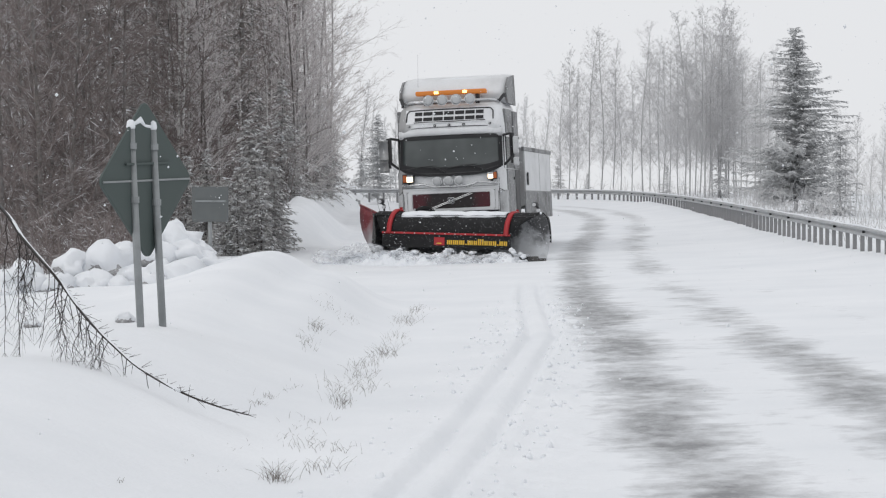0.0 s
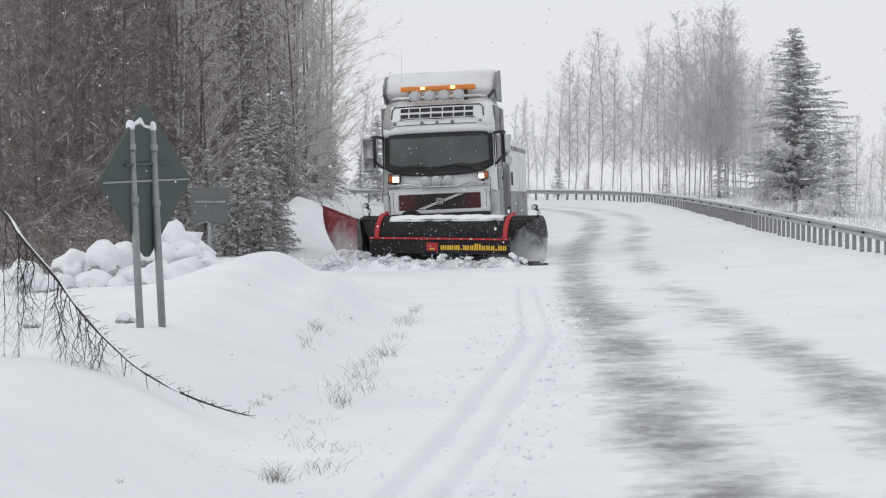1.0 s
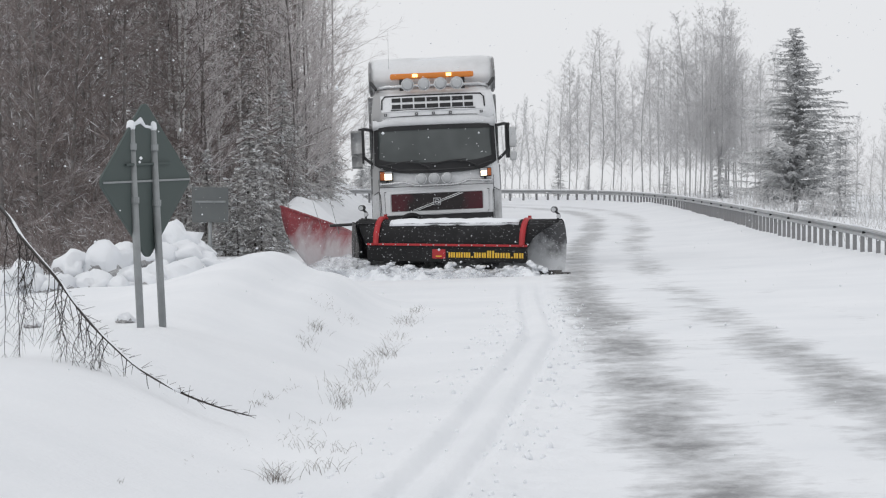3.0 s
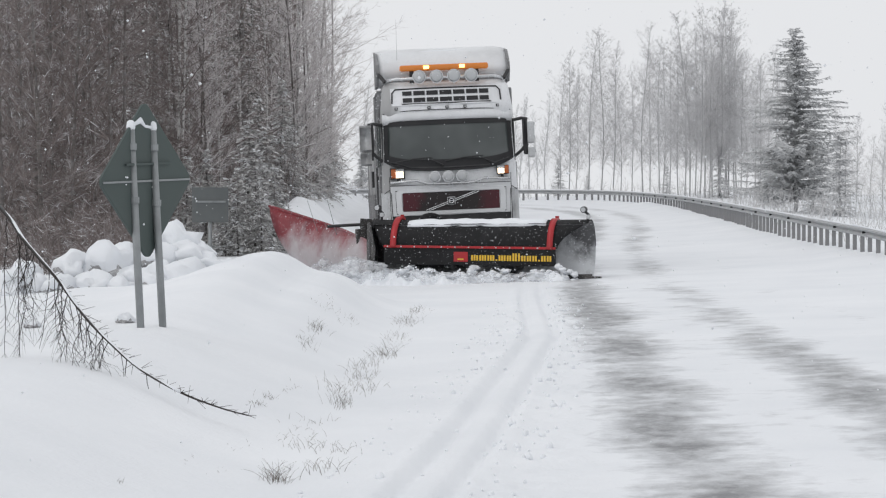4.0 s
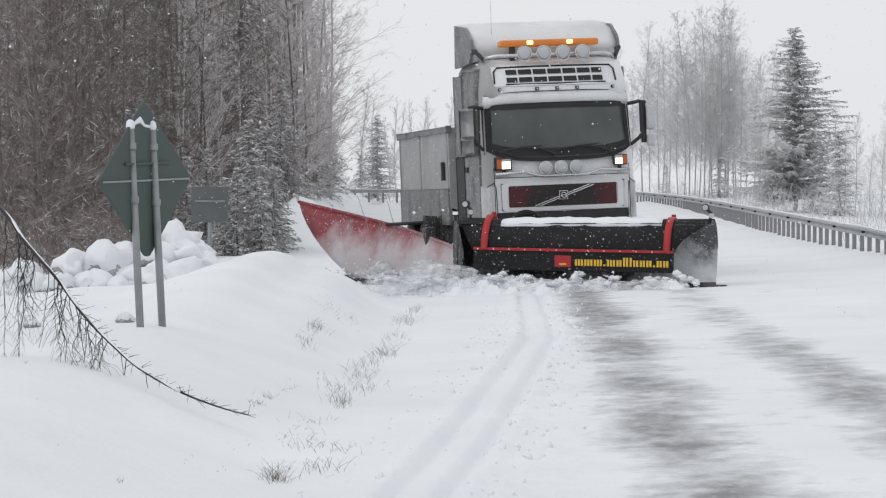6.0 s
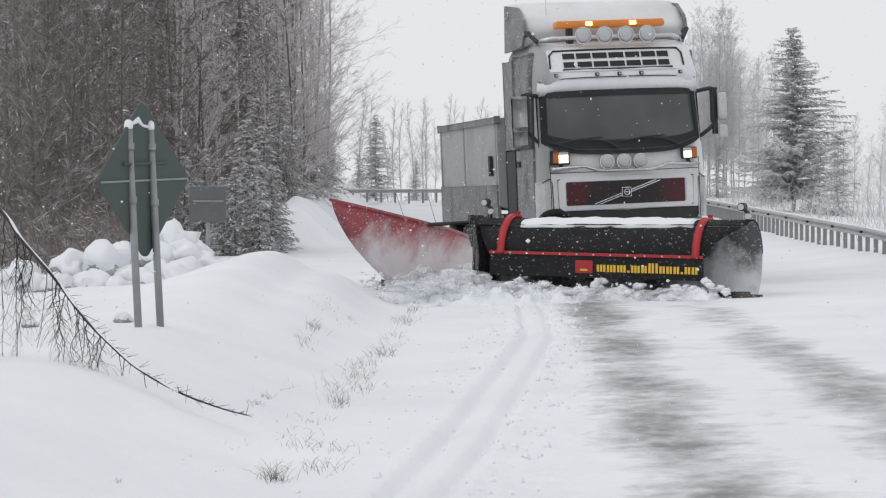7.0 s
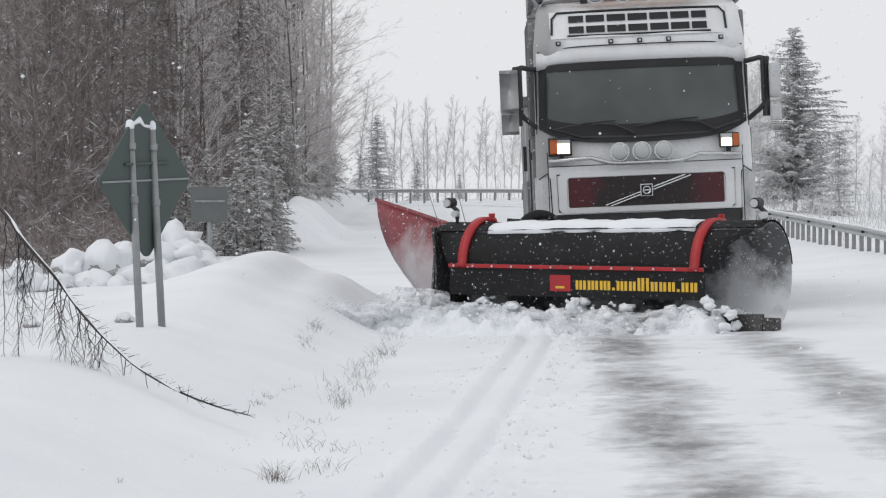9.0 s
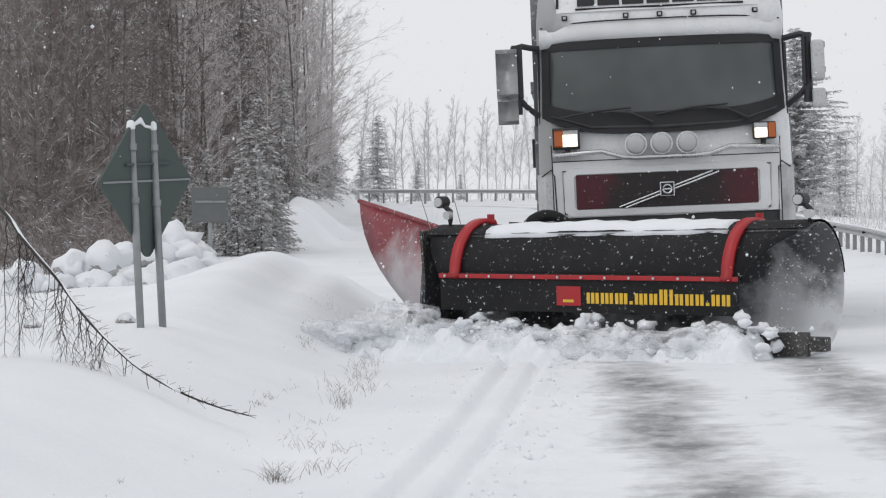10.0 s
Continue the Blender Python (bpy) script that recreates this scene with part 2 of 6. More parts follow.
def ground_z(x, y):
    x, y = np.asarray(x, float), np.asarray(y, float)
    rise = np.interp(y, [-200, 38, 50, 57, 75, 88, 103, 112, 122, 400, 4000], [0, 0, 0.08, 0.2, 0.55, 0.85, 1.2, 1.42, 1.55, 1.6, 1.6])
    z = 0.043 * np.clip(x, -1.0, 9.0) + rise
    # drift of snow under the rail, then the slope falls away
    z = z + 0.10 * np.exp(-((x - 8.1) / 0.8) ** 2) * (y < 95) - 0.25 * smooth_step(9, 16, x) * (y < 100) - 1.2 * smooth_step(16, 60, x)
    # roadside bank: low near the camera, higher among the boulders, ending in a ploughed hump at the side road
    foot = np.interp(y, [0, 11, 22, 32, 36], [-0.95, -0.85, -0.55, -0.35, -0.3])
    near = 0.45 * smooth_step(0.0, 1.8, foot - x)
    crest = sum(np.interp(x + e, [-9, -5.4, -4.97, -4.5, -4.0, -3.5, -3.05, -2.7, -2.45, -2.15, -1.98, -1.82, -1.64, -1.48, -1.34, -1.1, -0.9, -0.7, -0.45],
                      [0.36, 0.31, 0.34, 0.42, 0.43, 0.44, 0.60, 0.74, 0.80, 0.80, 0.67, 0.53, 0.51, 0.54, 0.47, 0.29, 0.15, 0.05, 0.0]) for e in (-0.18, -0.09, 0.0, 0.09, 0.18)) / 5
    crest = crest + 0.07 * smooth_step(-2.8, -3.1, x) * smooth_step(29.2, 31.5, y)
    grow = smooth_step(16, 31.2, y)
    z = z + (near * (1 - grow) + crest * grow) * (1 - smooth_step(32.6, 36.0, y))
    # snow bank along the wood
    b = smooth_step(0, 1.9, -3.5 - x) * smooth_step(-15, -9, x)
    z = z + 1.0 * b * smooth_step(68, 80, y) * (1 - smooth_step(150, 200, y))
    # snow thrown up in front of the spruces
    z = z + 1.0 * smooth_step(-2.7, -4.15, x) * smooth_step(-5.3, -4.45, x) * smooth_step(59, 65, y) * (1 - smooth_step(72, 82, y))
    # wheel rut with two grooves
    rut = np.interp(y, [3, 11.2, 14.4, 24.5, 34, 60], [-0.7, -0.14, 0.19, 1.03, 1.26, 2.2])
    on = 1 - smooth_step(34, 42, y)
    q = x - rut
    for side, deep in ((-0.135, 0.045), (0.135, 0.052)):
        z = z - on * deep * np.exp(-((q - side) / 0.05) ** 4)
    z = z + on * ((0.020 + 0.012 * ripple(x, y, 0.3)) * np.exp(-((q - 0.25) / 0.06) ** 2) + (0.018 + 0.012 * ripple(x + 4, y, 0.35)) * np.exp(-((q + 0.25) / 0.06) ** 2))
    off_road = np.clip(smooth_step(-0.2, -1.0, x) + smooth_step(7.2, 8.2, x), 0, 1)
    z = z + off_road * (0.028 * ripple(x, y, 2.6) + 0.009 * ripple(x + 9, y, 0.7)) + (1 - off_road) * 0.006 * ripple(x, y + 3, 0.8)
    crumbs = np.exp(-((x - rut - 0.55) / 0.3) ** 2) * on
    z = z + crumbs * 0.022 * ripple(x * 1.3, y, 0.22)
    return z


def gz(x, y):
    return float(ground_z(x, y))


def build_ground():
    xs = np.concatenate([-np.geomspace(1500, 14, 26), np.linspace(-13.7, -3.6, 64), np.linspace(-3.5, 4.5, 200), np.linspace(4.6, 11, 50), np.geomspace(11.5, 1500, 30)])
    ys = np.concatenate([np.linspace(-300, 0, 12), np.linspace(2, 7.9, 10), np.geomspace(8, 150, 430), np.geomspace(155, 4000, 30)])
    gx, gy = np.meshgrid(xs, ys)
    co = np.stack([gx, gy, ground_z(gx, gy)], -1).reshape(-1, 3)
    nx, ny = len(xs), len(ys)
    i = (np.arange(ny - 1)[:, None] * nx + np.arange(nx - 1)[None]).ravel()
    faces = np.stack([i, i + 1, i + nx + 1, i + nx], -1)
    me = bpy.data.meshes.new("ground")
    me.from_pydata(co.tolist(), [], faces.tolist())
    me.polygons.foreach_set("use_smooth", [True] * len(me.polygons))
    m = Mat("snowy_ground", SNOW, 0.8)
    snow = m.ramp(m.noise(0.5, 6), [(0.3, (0.75, 0.77, 0.80)), (0.7, (0.82, 0.835, 0.86))])
    # worn strips where wheels have polished the snow down to the asphalt
    sep = m.n.new("ShaderNodeSeparateXYZ")
    m.l.new(m.tc.outputs["Object"], sep.inputs[0])
    x, y = sep.outputs["X"], sep.outputs["Y"]
    bend = m.n.new("ShaderNodeFloatCurve")
    c = bend.mapping.curves[0]
    for k, (py, px) in enumerate([(0.0, 0.92), (10.7, 1.17), (16.5, 1.34), (23.3, 1.58), (32.0, 1.86), (40.0, 2.18), (55.0, 3.0), (70.0, 4.3), (84.0, 4.9), (95.0, 3.8), (106.0, 0.0)]):
        p = (py / 110.0, px / 10.0 + 0.2)
        if k < 2:
            c.points[k].location = p
        else:
            c.points.new(*p)
    bend.mapping.update()
    m.l.new(m.math("DIVIDE", y, 110.0, True), bend.inputs["Value"])
    line = m.math("MULTIPLY", m.math("SUBTRACT", bend.outputs[0], 0.2), 10.0)
    wob = m.math("MULTIPLY", m.math("SUBTRACT", m.noise(0.45, 3), 0.5), 0.34)
    q = m.math("ADD", m.math("SUBTRACT", x, line), wob)

    def strip(at, width, strength):
        d = m.math("DIVIDE", m.math("SUBTRACT", q, at), width)
        g = m.math("POWER", 2.718, m.math("MULTIPLY", m.math("MULTIPLY", d, d), -1.0))
        return m.math("MULTIPLY", g, strength)

    band = m.math("ADD", strip(0.10, 0.38, 0.84), m.math("ADD", strip(1.48, 0.38, 0.58), m.math("ADD", strip(0.6, 0.9, 0.16), strip(2.7, 0.4, 0.18))))
    spell = m.ramp(m.noise(1.0, 4, 0.6, (0.45, 0.20, 1.0)), [(0.30, 0.40), (0.64, 1.40)])
    rows = m.noise(1.0, 6, 0.66, (2.6, 2.8, 1.0))
    fray = m.noise(1.0, 6, 0.72, (1.4, 0.85, 1.0))
    patch = m.math("ADD", m.math("MULTIPLY", rows, 1.0), m.math("MULTIPLY", fray, 0.9))
    bare = m.math("SUBTRACT", m.math("ADD", m.math("MULTIPLY", m.math("MULTIPLY", band, spell), 0.95), patch), 1.22)
    bare = m.ramp(bare, [(0.0, 0.0), (0.10, 0.14), (0.32, 0.46), (0.66, 0.92)])
    grit = m.ramp(m.noise(1.0, 6, 0.72, (5.0, 2.4, 1.0)), [(0.36, 0.55), (0.58, 1.0)])
    bare = m.math("MULTIPLY", bare, grit)
    far = m.math("SUBTRACT", 1.0, m.math("DIVIDE", y, 170.0, True))
    bare = m.math("MULTIPLY", bare, far)
    asphalt = m.mix(m.noise(90, 3), (0.045, 0.046, 0.05), (0.10, 0.10, 0.105))
    m.color(m.mix(bare, snow, asphalt))
    m.rough(m.math("SUBTRACT", 0.8, m.math("MULTIPLY", bare, 0.35)))
    h = m.math("ADD", m.noise(5, 6), m.math("ADD", m.math("MULTIPLY", m.noise(34, 5), 0.5), m.math("MULTIPLY", m.noise(1.4, 3), 1.5)))
    m.bump(h, 0.42, 0.03)
    me.materials.append(m.m)
    tagged(new("ground", me), "snow-covered road, verge and banks with worn dark wheel tracks", "ground", kind="structure")


build_ground()


# ---------------------------------------------------------------- guard rail
def curve_points(keys, step):
    """Points at even steps along a smooth line through the keys."""
    keys = [np.array(k, float) for k in keys]
    dense = []
    for i in range(len(keys) - 1):
        p0, p1, p2, p3 = keys[max(i - 1, 0)], keys[i], keys[i + 1], keys[min(i + 2, len(keys) - 1)]
        for t in np.linspace(0, 1, 60, endpoint=False):
            dense.append(0.5 * (2 * p1 + (p2 - p0) * t + (2 * p0 - 5 * p1 + 4 * p2 - p3) * t * t + (3 * p1 - p0 - 3 * p2 + p3) * t ** 3))
    dense.append(keys[-1])
    dense = np.array(dense)
    s = np.concatenate([[0], np.cumsum(np.linalg.norm(np.diff(dense, axis=0), axis=1))])
    at = np.arange(0, s[-1], step)
    return np.stack([np.interp(at, s, dense[:, k]) for k in range(dense.shape[1])], -1)


RAIL = [(8.3, 8, 0.70), (8.1, 38, 0.82), (8.0, 45, 0.955), (8.0, 57, 1.215), (8.4, 75, 1.52), (8.5, 88, 1.72), (7.6, 102, 1.94), (5.0, 109.5, 2.04), (0, 113.5, 2.08), (-6, 117, 2.08), (-16, 121, 2.08), (-30, 122, 2.08)]


def build_rail():
    rail = empty("guard_rail", "long galvanised steel guard rail with snow on top and close posts", "guard rail")
    rail["kind"] = "structure"
    pts = curve_points(RAIL, 0.8)
    prof = [(0.0, 0.0), (-0.03, -0.01), (-0.07, -0.025), (-0.07, -0.06), (-0.03, -0.08), (-0.03, -0.10), (-0.07, -0.12), (-0.07, -0.155), (-0.03, -0.17), (0, -0.18)]
    rings = []
    for i, p in enumerate(pts):
        d = pts[min(i + 1, len(pts) - 1)] - pts[max(i - 1, 0)]
        d[2] = 0
        d = d / np.linalg.norm(d)
        nrm = np.array([d[1], -d[0], 0])
        out = [tuple(p - nrm * -a * 1.0 + np.array([0, 0, b])) for a, b in prof]
        out += [tuple(p + nrm * 0.012 + np.array([0, 0, b])) for a, b in prof[::-1]]
        rings.append(out)
    beam = part("beam", loft(rings), "rail_steel", rail)
    # ridge of snow lying on the beam
    rings = []
    for i, p in enumerate(pts):
        h = 0.010 + 0.012 * math.sin(i * 1.7) * math.sin(i * 0.37)
        rings.append([(p[0] + a, p[1] + 0.3 * a, p[2] + b) for a, b in ((-0.04, -0.012), (-0.035, h * 0.6), (-0.01, h + 0.01), (0.02, h * 0.7), (0.025, -0.015))])
    part("snow_ridge", loft(rings), "snow", rail, "thin ridge of snow", True)
    bolt = part("bolt", tube([(-0.09, 0, -0.09), (-0.028, 0, -0.09)], 0.026, 6), "dark_ink", rail)
    bolt.matrix_basis = Matrix.Translation((*pts[0],))
    post0 = part("post", box(0.025, 0.10, -0.04, 0.04, -1.15, -0.02, 0.012), "rail_post", rail)
    for i, p in enumerate(pts[::1]):
        d = pts[min(i + 1, len(pts) - 1)] - pts[max(i - 1, 0)]
        turn = math.atan2(-d[0], d[1])
        o = post0 if i == 0 else new("post", post0.data)
        o.parent = rail
        o.matrix_basis = Matrix.Translation(p) @ Matrix.Rotation(turn + 0.04 * math.sin(i * 5.1), 4, "Z") @ Matrix.Rotation(0.03 * math.sin(i * 3.3), 4, "X")
        if i % 4 == 2 and p[1] < 100:
            o = new("bolt", bolt.data)
            o.parent = rail
            o.matrix_basis = Matrix.Translation(p) @ Matrix.Rotation(turn, 4, "Z")


build_rail()


# ---------------------------------------------------------------- truck
# Truck space: x across (to the camera's right while it comes near), y backwards from the lamps, z up from the road.
def wheel(parent, x, y, r, w, name="wheel"):
    """A wheel whose own axis is x."""
    prof = [(-w / 2, r * 0.62), (-w / 2, r * 0.93), (-w / 2 + 0.04, r), (w / 2 - 0.04, r), (w / 2, r * 0.93), (w / 2, r * 0.62)]
    n = 28
    bm = loft([[(a, b * math.cos(k * math.tau / n), b * math.sin(k * math.tau / n)) for k in range(n)] for a, b in prof], caps=False)
    tyre = part(name, bm, "black_rubber", parent, "black snow-caked tyre", True)
    tyre.matrix_basis = pose(x, y, r)
    rim = tube([(-w / 2 + 0.03, 0, 0), (w / 2 - 0.03, 0, 0)], r * 0.63, 20)
    for k in range(10):
        a = k * math.tau / 10
        for s in (-1, 1):
            tube([(s * (w / 2 - 0.04), 0.2 * math.cos(a), 0.2 * math.sin(a)), (s * (w / 2 + 0.01), 0.2 * math.cos(a), 0.2 * math.sin(a))], 0.022, 6, rim)
    part("rim", rim, "chrome", tyre)
    return tyre


def cab_ring(z, w, y0, y1, r=0.22, n=7):
    """A cab's outline at height z: rounded front corners."""
    pts = []
    for k in range(n + 1):
        a = math.pi / 2 * k / n
        pts.append((-w + r - r * math.sin(a), y0 + r * 0.8 - r * 0.8 * math.cos(a), z))
    left = pts[:]
    right = [(-x, y, z) for x, y, z in left[::-1]]
    bow = []
    for k in range(1, 8):
        u = -1 + k / 4
        x = u * (w - r)
        bow.append((x, y0 - 0.05 * (1 - u * u), z))
    return [(-w, y1, z)] + left[::-1] + bow + right[::-1] + [(w, y1, z)]


def build_truck():
    truck = empty("plough_truck", "white snowplough truck with tall cab, dirty shade-greyed sides and lit lamps", "truck")
    # cab shell
    levels = [(0.98, 1.20, 0.06, 2.15), (1.2, 1.235, 0.0, 2.15), (1.62, 1.24, 0.0, 2.15), (1.98, 1.235, 0.02, 2.15), (2.10, 1.23, 0.04, 2.15), (2.93, 1.215, 0.20, 2.15),
              (3.02, 1.215, 0.12, 2.15), (3.14, 1.21, 0.10, 2.15), (3.52, 1.17, 0.30, 2.15), (3.62, 1.12, 0.50, 2.12), (3.68, 1.0, 0.9, 2.0)]
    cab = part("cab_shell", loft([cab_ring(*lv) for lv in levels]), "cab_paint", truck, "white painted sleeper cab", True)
    # sides greyed by dirt and painted-in shade: door panels lie on the shell
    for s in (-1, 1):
        door = part("door", box(s * 1.225, s * 1.262, 0.32, 1.45, 1.05, 2.1, 0.012), "grey_side", truck, "door greyed by road dirt and painted-in shade")
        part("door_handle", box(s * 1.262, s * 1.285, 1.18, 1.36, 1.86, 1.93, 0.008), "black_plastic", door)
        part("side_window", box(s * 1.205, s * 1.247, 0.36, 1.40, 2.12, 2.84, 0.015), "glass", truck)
        part("side_panel", box(s * 1.215, s * 1.262, 1.49, 2.16, 2.12, 3.45, 0.015), "grey_side", truck, "rear side of the cab, greyed by dirt and painted-in shade")
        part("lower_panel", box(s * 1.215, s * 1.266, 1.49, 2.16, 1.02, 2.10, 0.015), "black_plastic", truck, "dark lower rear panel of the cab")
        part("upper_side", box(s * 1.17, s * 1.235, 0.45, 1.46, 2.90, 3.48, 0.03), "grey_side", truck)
        part("corner_panel", loft([[(s * a, b, z) for a, b in ((1.06, -0.015), (1.18, 0.03), (1.252, 0.12), (1.262, 0.33), (1.20, 0.33), (1.05, 0.05))] for z in (1.03, 1.30, 1.5, 1.62)]), "dirty_white", truck)
        part("step_box", box(s * 0.98, s * 1.23, 0.1, 0.36, 0.32, 1.0, 0.04), "black_plastic", truck)
        part("mud_flap", box(s * 0.86, s * 1.24, 1.60, 1.63, 0.16, 1.0, 0.008), "black_rubber", truck)
        part("side_skirt", box(s * 1.17, s * 1.24, 1.66, 2.26, 0.36, 1.03, 0.02), "black_plastic", truck)
        part("rear_mudguard", box(s * 0.7, s * 1.25, 4.9, 7.6, 1.04, 1.10, 0.02), "chassis", truck)
        part("step", box(s * 1.16, s * 1.25, 0.12, 0.35, 0.55, 0.60, 0.01), "black_plastic", truck)
    # windscreen with black surround
    bm = bmesh.new()
    rows = []
    for j in range(11):
        v = j / 10
        row = []
        for k in range(25):
            u = -1 + k / 12
            lo = 1.985 + 0.19 * abs(u) ** 4
            hi = 2.93 - 0.035 * abs(u) ** 3
            z = lo + (hi - lo) * v
            w = 1.195 - 0.02 * v
            x = u * w
            wrap = max(0.0, abs(u) - 0.82) / 0.18
            y = 0.0 + 0.17 * (z - 1.985) / 0.95 - 0.05 * (1 - u * u) + 0.14 * wrap ** 1.6 - 0.035
            row.append((x, y, z))
        rows.append(row)
    loft(rows, bm, closed=False)
    thicken(bm, 0.012)
    screen = part("windscreen", bm, "glass", truck, "dark windscreen with black border", True)

    def on_screen(u, v, lift=0.012):
        x = u * 1.18
        z = 1.985 + 0.945 * v
        return (x, 0.17 * v - 0.05 * (1 - u * u) - 0.035 - lift, z)
    part("screen_border", tube([on_screen(-0.93, 0.21), on_screen(-0.6, 0.075), on_screen(0, 0.055), on_screen(0.6, 0.075), on_screen(0.93, 0.21)], [0.012, 0.02, 0.024, 0.02, 0.012], 6), "black_plastic", screen)
    # black printed border of the glass
    def border(name, u0, u1, v0, v1):
        rows = []
        for v in np.linspace(v0, v1, 4):
            row = []
            for u in np.linspace(u0, u1, 20):
                lo, hi = 1.985 + 0.19 * abs(u) ** 4, 2.93 - 0.035 * abs(u) ** 3
                z = lo + (hi - lo) * v
                wrap = max(0.0, abs(u) - 0.82) / 0.18
                row.append((u * (1.195 - 0.02 * v), 0.17 * (z - 1.985) / 0.95 - 0.05 * (1 - u * u) + 0.14 * wrap ** 1.6 - 0.052, z))
            rows.append(row)
        part(name, loft(rows, closed=False), "dark_ink", screen, "", True)
    border("lower_border", -0.995, 0.995, 0.005, 0.22)
    border("upper_border", -0.995, 0.995, 0.90, 0.995)
    border("side_border", -0.995, -0.93, 0.22, 0.90)
    border("side_border", 0.93, 0.995, 0.22, 0.90)
    wipers = []
    for x in (-0.12, 0.82):
        bm = tube([(0, 0, 0), (-0.20, -0.035, 0.09), (-0.42, -0.035, 0.115)], [0.018, 0.015, 0.012], 6)
        tube([(-0.90, -0.012, 0.075), (-0.55, -0.022, 0.125), (-0.20, -0.012, 0.15)], [0.008, 0.014, 0.008], 6, bm)
        w = part("wiper", bm, "black_plastic", truck, "black wiper")
        u = x / 1.18
        w.matrix_basis = pose(x, -0.035 - 0.05 * (1 - u * u) - 0.03, 2.085, -10)
        wipers.append(w)
    part("sun_visor", loft([[(x, 0.10 + 0.12 * (abs(x) / 1.2) ** 3 + b, z - 0.05 * (abs(x) / 1.2) ** 4) for b, z in ((-0.02, 2.90), (-0.06, 2.98), (-0.05, 3.08), (0.05, 3.12), (0.1, 2.95))] for x in np.linspace(-1.19, 1.19, 17)]), "white_paint", truck, "white visor over the windscreen", True)
    # grille
    grille = part("grille_frame", loft([[(x, y, z) for x, z in ((-a, 1.43 - b + c), (-a + c, 1.43 - b), (a - c, 1.43 - b), (a, 1.43 - b + c), (a, 1.43 + b - c), (a - c, 1.43 + b), (-a + c, 1.43 + b), (-a, 1.43 + b - c))]
                   for a, b, c, y in ((1.02, 0.255, 0.06, 0.0), (1.0, 0.235, 0.05, -0.075), (0.905, 0.175, 0.03, -0.080), (0.895, 0.170, 0.03, -0.055))]), "white_paint", truck)
    part("frame_gap", tube([(x, -0.066, z) for x, z in ((-1.0, 1.22), (1.0, 1.22), (1.015, 1.64), (-1.015, 1.64), (-1.0, 1.22))], 0.006, 5), "dark_ink", grille)
    part("grille_panel", box(-0.885, 0.885, -0.068, -0.05, 1.262, 1.598, 0.006), "grille_red", grille, "dark red grille panel, darker in the middle")
    part("grille_strip", tube([(-0.47, -0.08, 1.272), (0.45, -0.08, 1.592)], 0.009, 6), "chrome", grille)
    part("grille_strip", tube([(-0.41, -0.08, 1.262), (0.51, -0.08, 1.582)], 0.009, 6), "chrome", grille)
    badge = part("badge", box(-0.072, 0.072, -0.105, -0.080, 1.358, 1.502, 0.008), "chrome", grille, "square badge")
    part("badge_face", box(-0.060, 0.060, -0.112, -0.100, 1.370, 1.490, 0.004), "dark_ink", badge)
    part("badge_rim", tube([(0.042 * math.cos(a), -0.118, 1.43 + 0.042 * math.sin(a)) for a in np.linspace(0, math.tau, 17)], 0.009, 5), "chrome", badge)
    part("badge_bar", box(-0.034, 0.034, -0.122, -0.112, 1.422, 1.438, 0.003), "chrome", badge)
    part("lower_grille", box(-1.08, 1.08, -0.045, 0.1, 1.02, 1.19, 0.02), "black_plastic", truck)
    part("bumper", box(-1.22, 1.22, -0.06, 0.35, 0.42, 1.0, 0.07), "dirty_white", truck, "dirty white bumper behind the plough")
    # panel gaps of the front flap
    part("front_flap", loft([[(x, y, z) for x, z in ((-1.10, 1.185), (1.10, 1.185), (1.10, 1.73), (-1.10, 1.73))] for y in (0.02, -0.058)]), "white_paint", truck)
    # dark gaps between the front panels
    for s in (-1, 1):
        part("panel_gap", tube([(s * 1.108, -0.058, 1.04), (s * 1.108, -0.056, 1.735), (s * 1.112, -0.03, 1.90)], 0.006, 5), "dark_ink", truck)
        part("panel_gap", tube([(s * 1.215, 0.06, 1.60), (s * 1.12, -0.03, 1.66), (s * 1.09, -0.06, 1.60), (s * 1.075, -0.062, 1.06)], 0.007, 5), "dark_ink", truck)
        part("pillar_line", tube([(s * 1.21, 0.16, 2.12), (s * 1.205, 0.28, 2.9)], 0.012, 5), "dark_ink", truck)
    part("panel_gap", tube([(x, -0.060 + 0.05 * max(0, abs(x) - 0.95) / 0.2, 1.738) for x in np.linspace(-1.10, 1.10, 13)], 0.005, 5), "dark_ink", truck)
    part("visor_gap", tube([(x, 0.048 + 0.14 * (abs(x) / 1.2) ** 3, 3.105 - 0.05 * (abs(x) / 1.2) ** 4) for x in np.linspace(-1.17, 1.17, 15)], 0.007, 5), "dark_ink", truck)
    # lamp bar, three lamps below the windscreen
    part("lamp_tube", tube([(-1.10, -0.11, 1.80), (-0.62, -0.13, 1.82), (-0.42, -0.15, 1.755), (-0.30, -0.15, 1.745), (0.30, -0.15, 1.745), (0.42, -0.15, 1.755), (0.62, -0.13, 1.82), (1.10, -0.11, 1.80)], 0.024, 8), "chrome", truck, "bent chrome tube", True)
    for x in (-0.29, -0.04, 0.21):
        lamp = part("spot_lamp", loft([[(x + r * math.cos(k * math.tau / 20), y, 1.875 + r * math.sin(k * math.tau / 20)) for k in range(20)] for r, y in ((0.06, -0.03), (0.105, -0.10), (0.110, -0.17), (0.094, -0.172))]), "chrome", truck, "round auxiliary lamp, off")
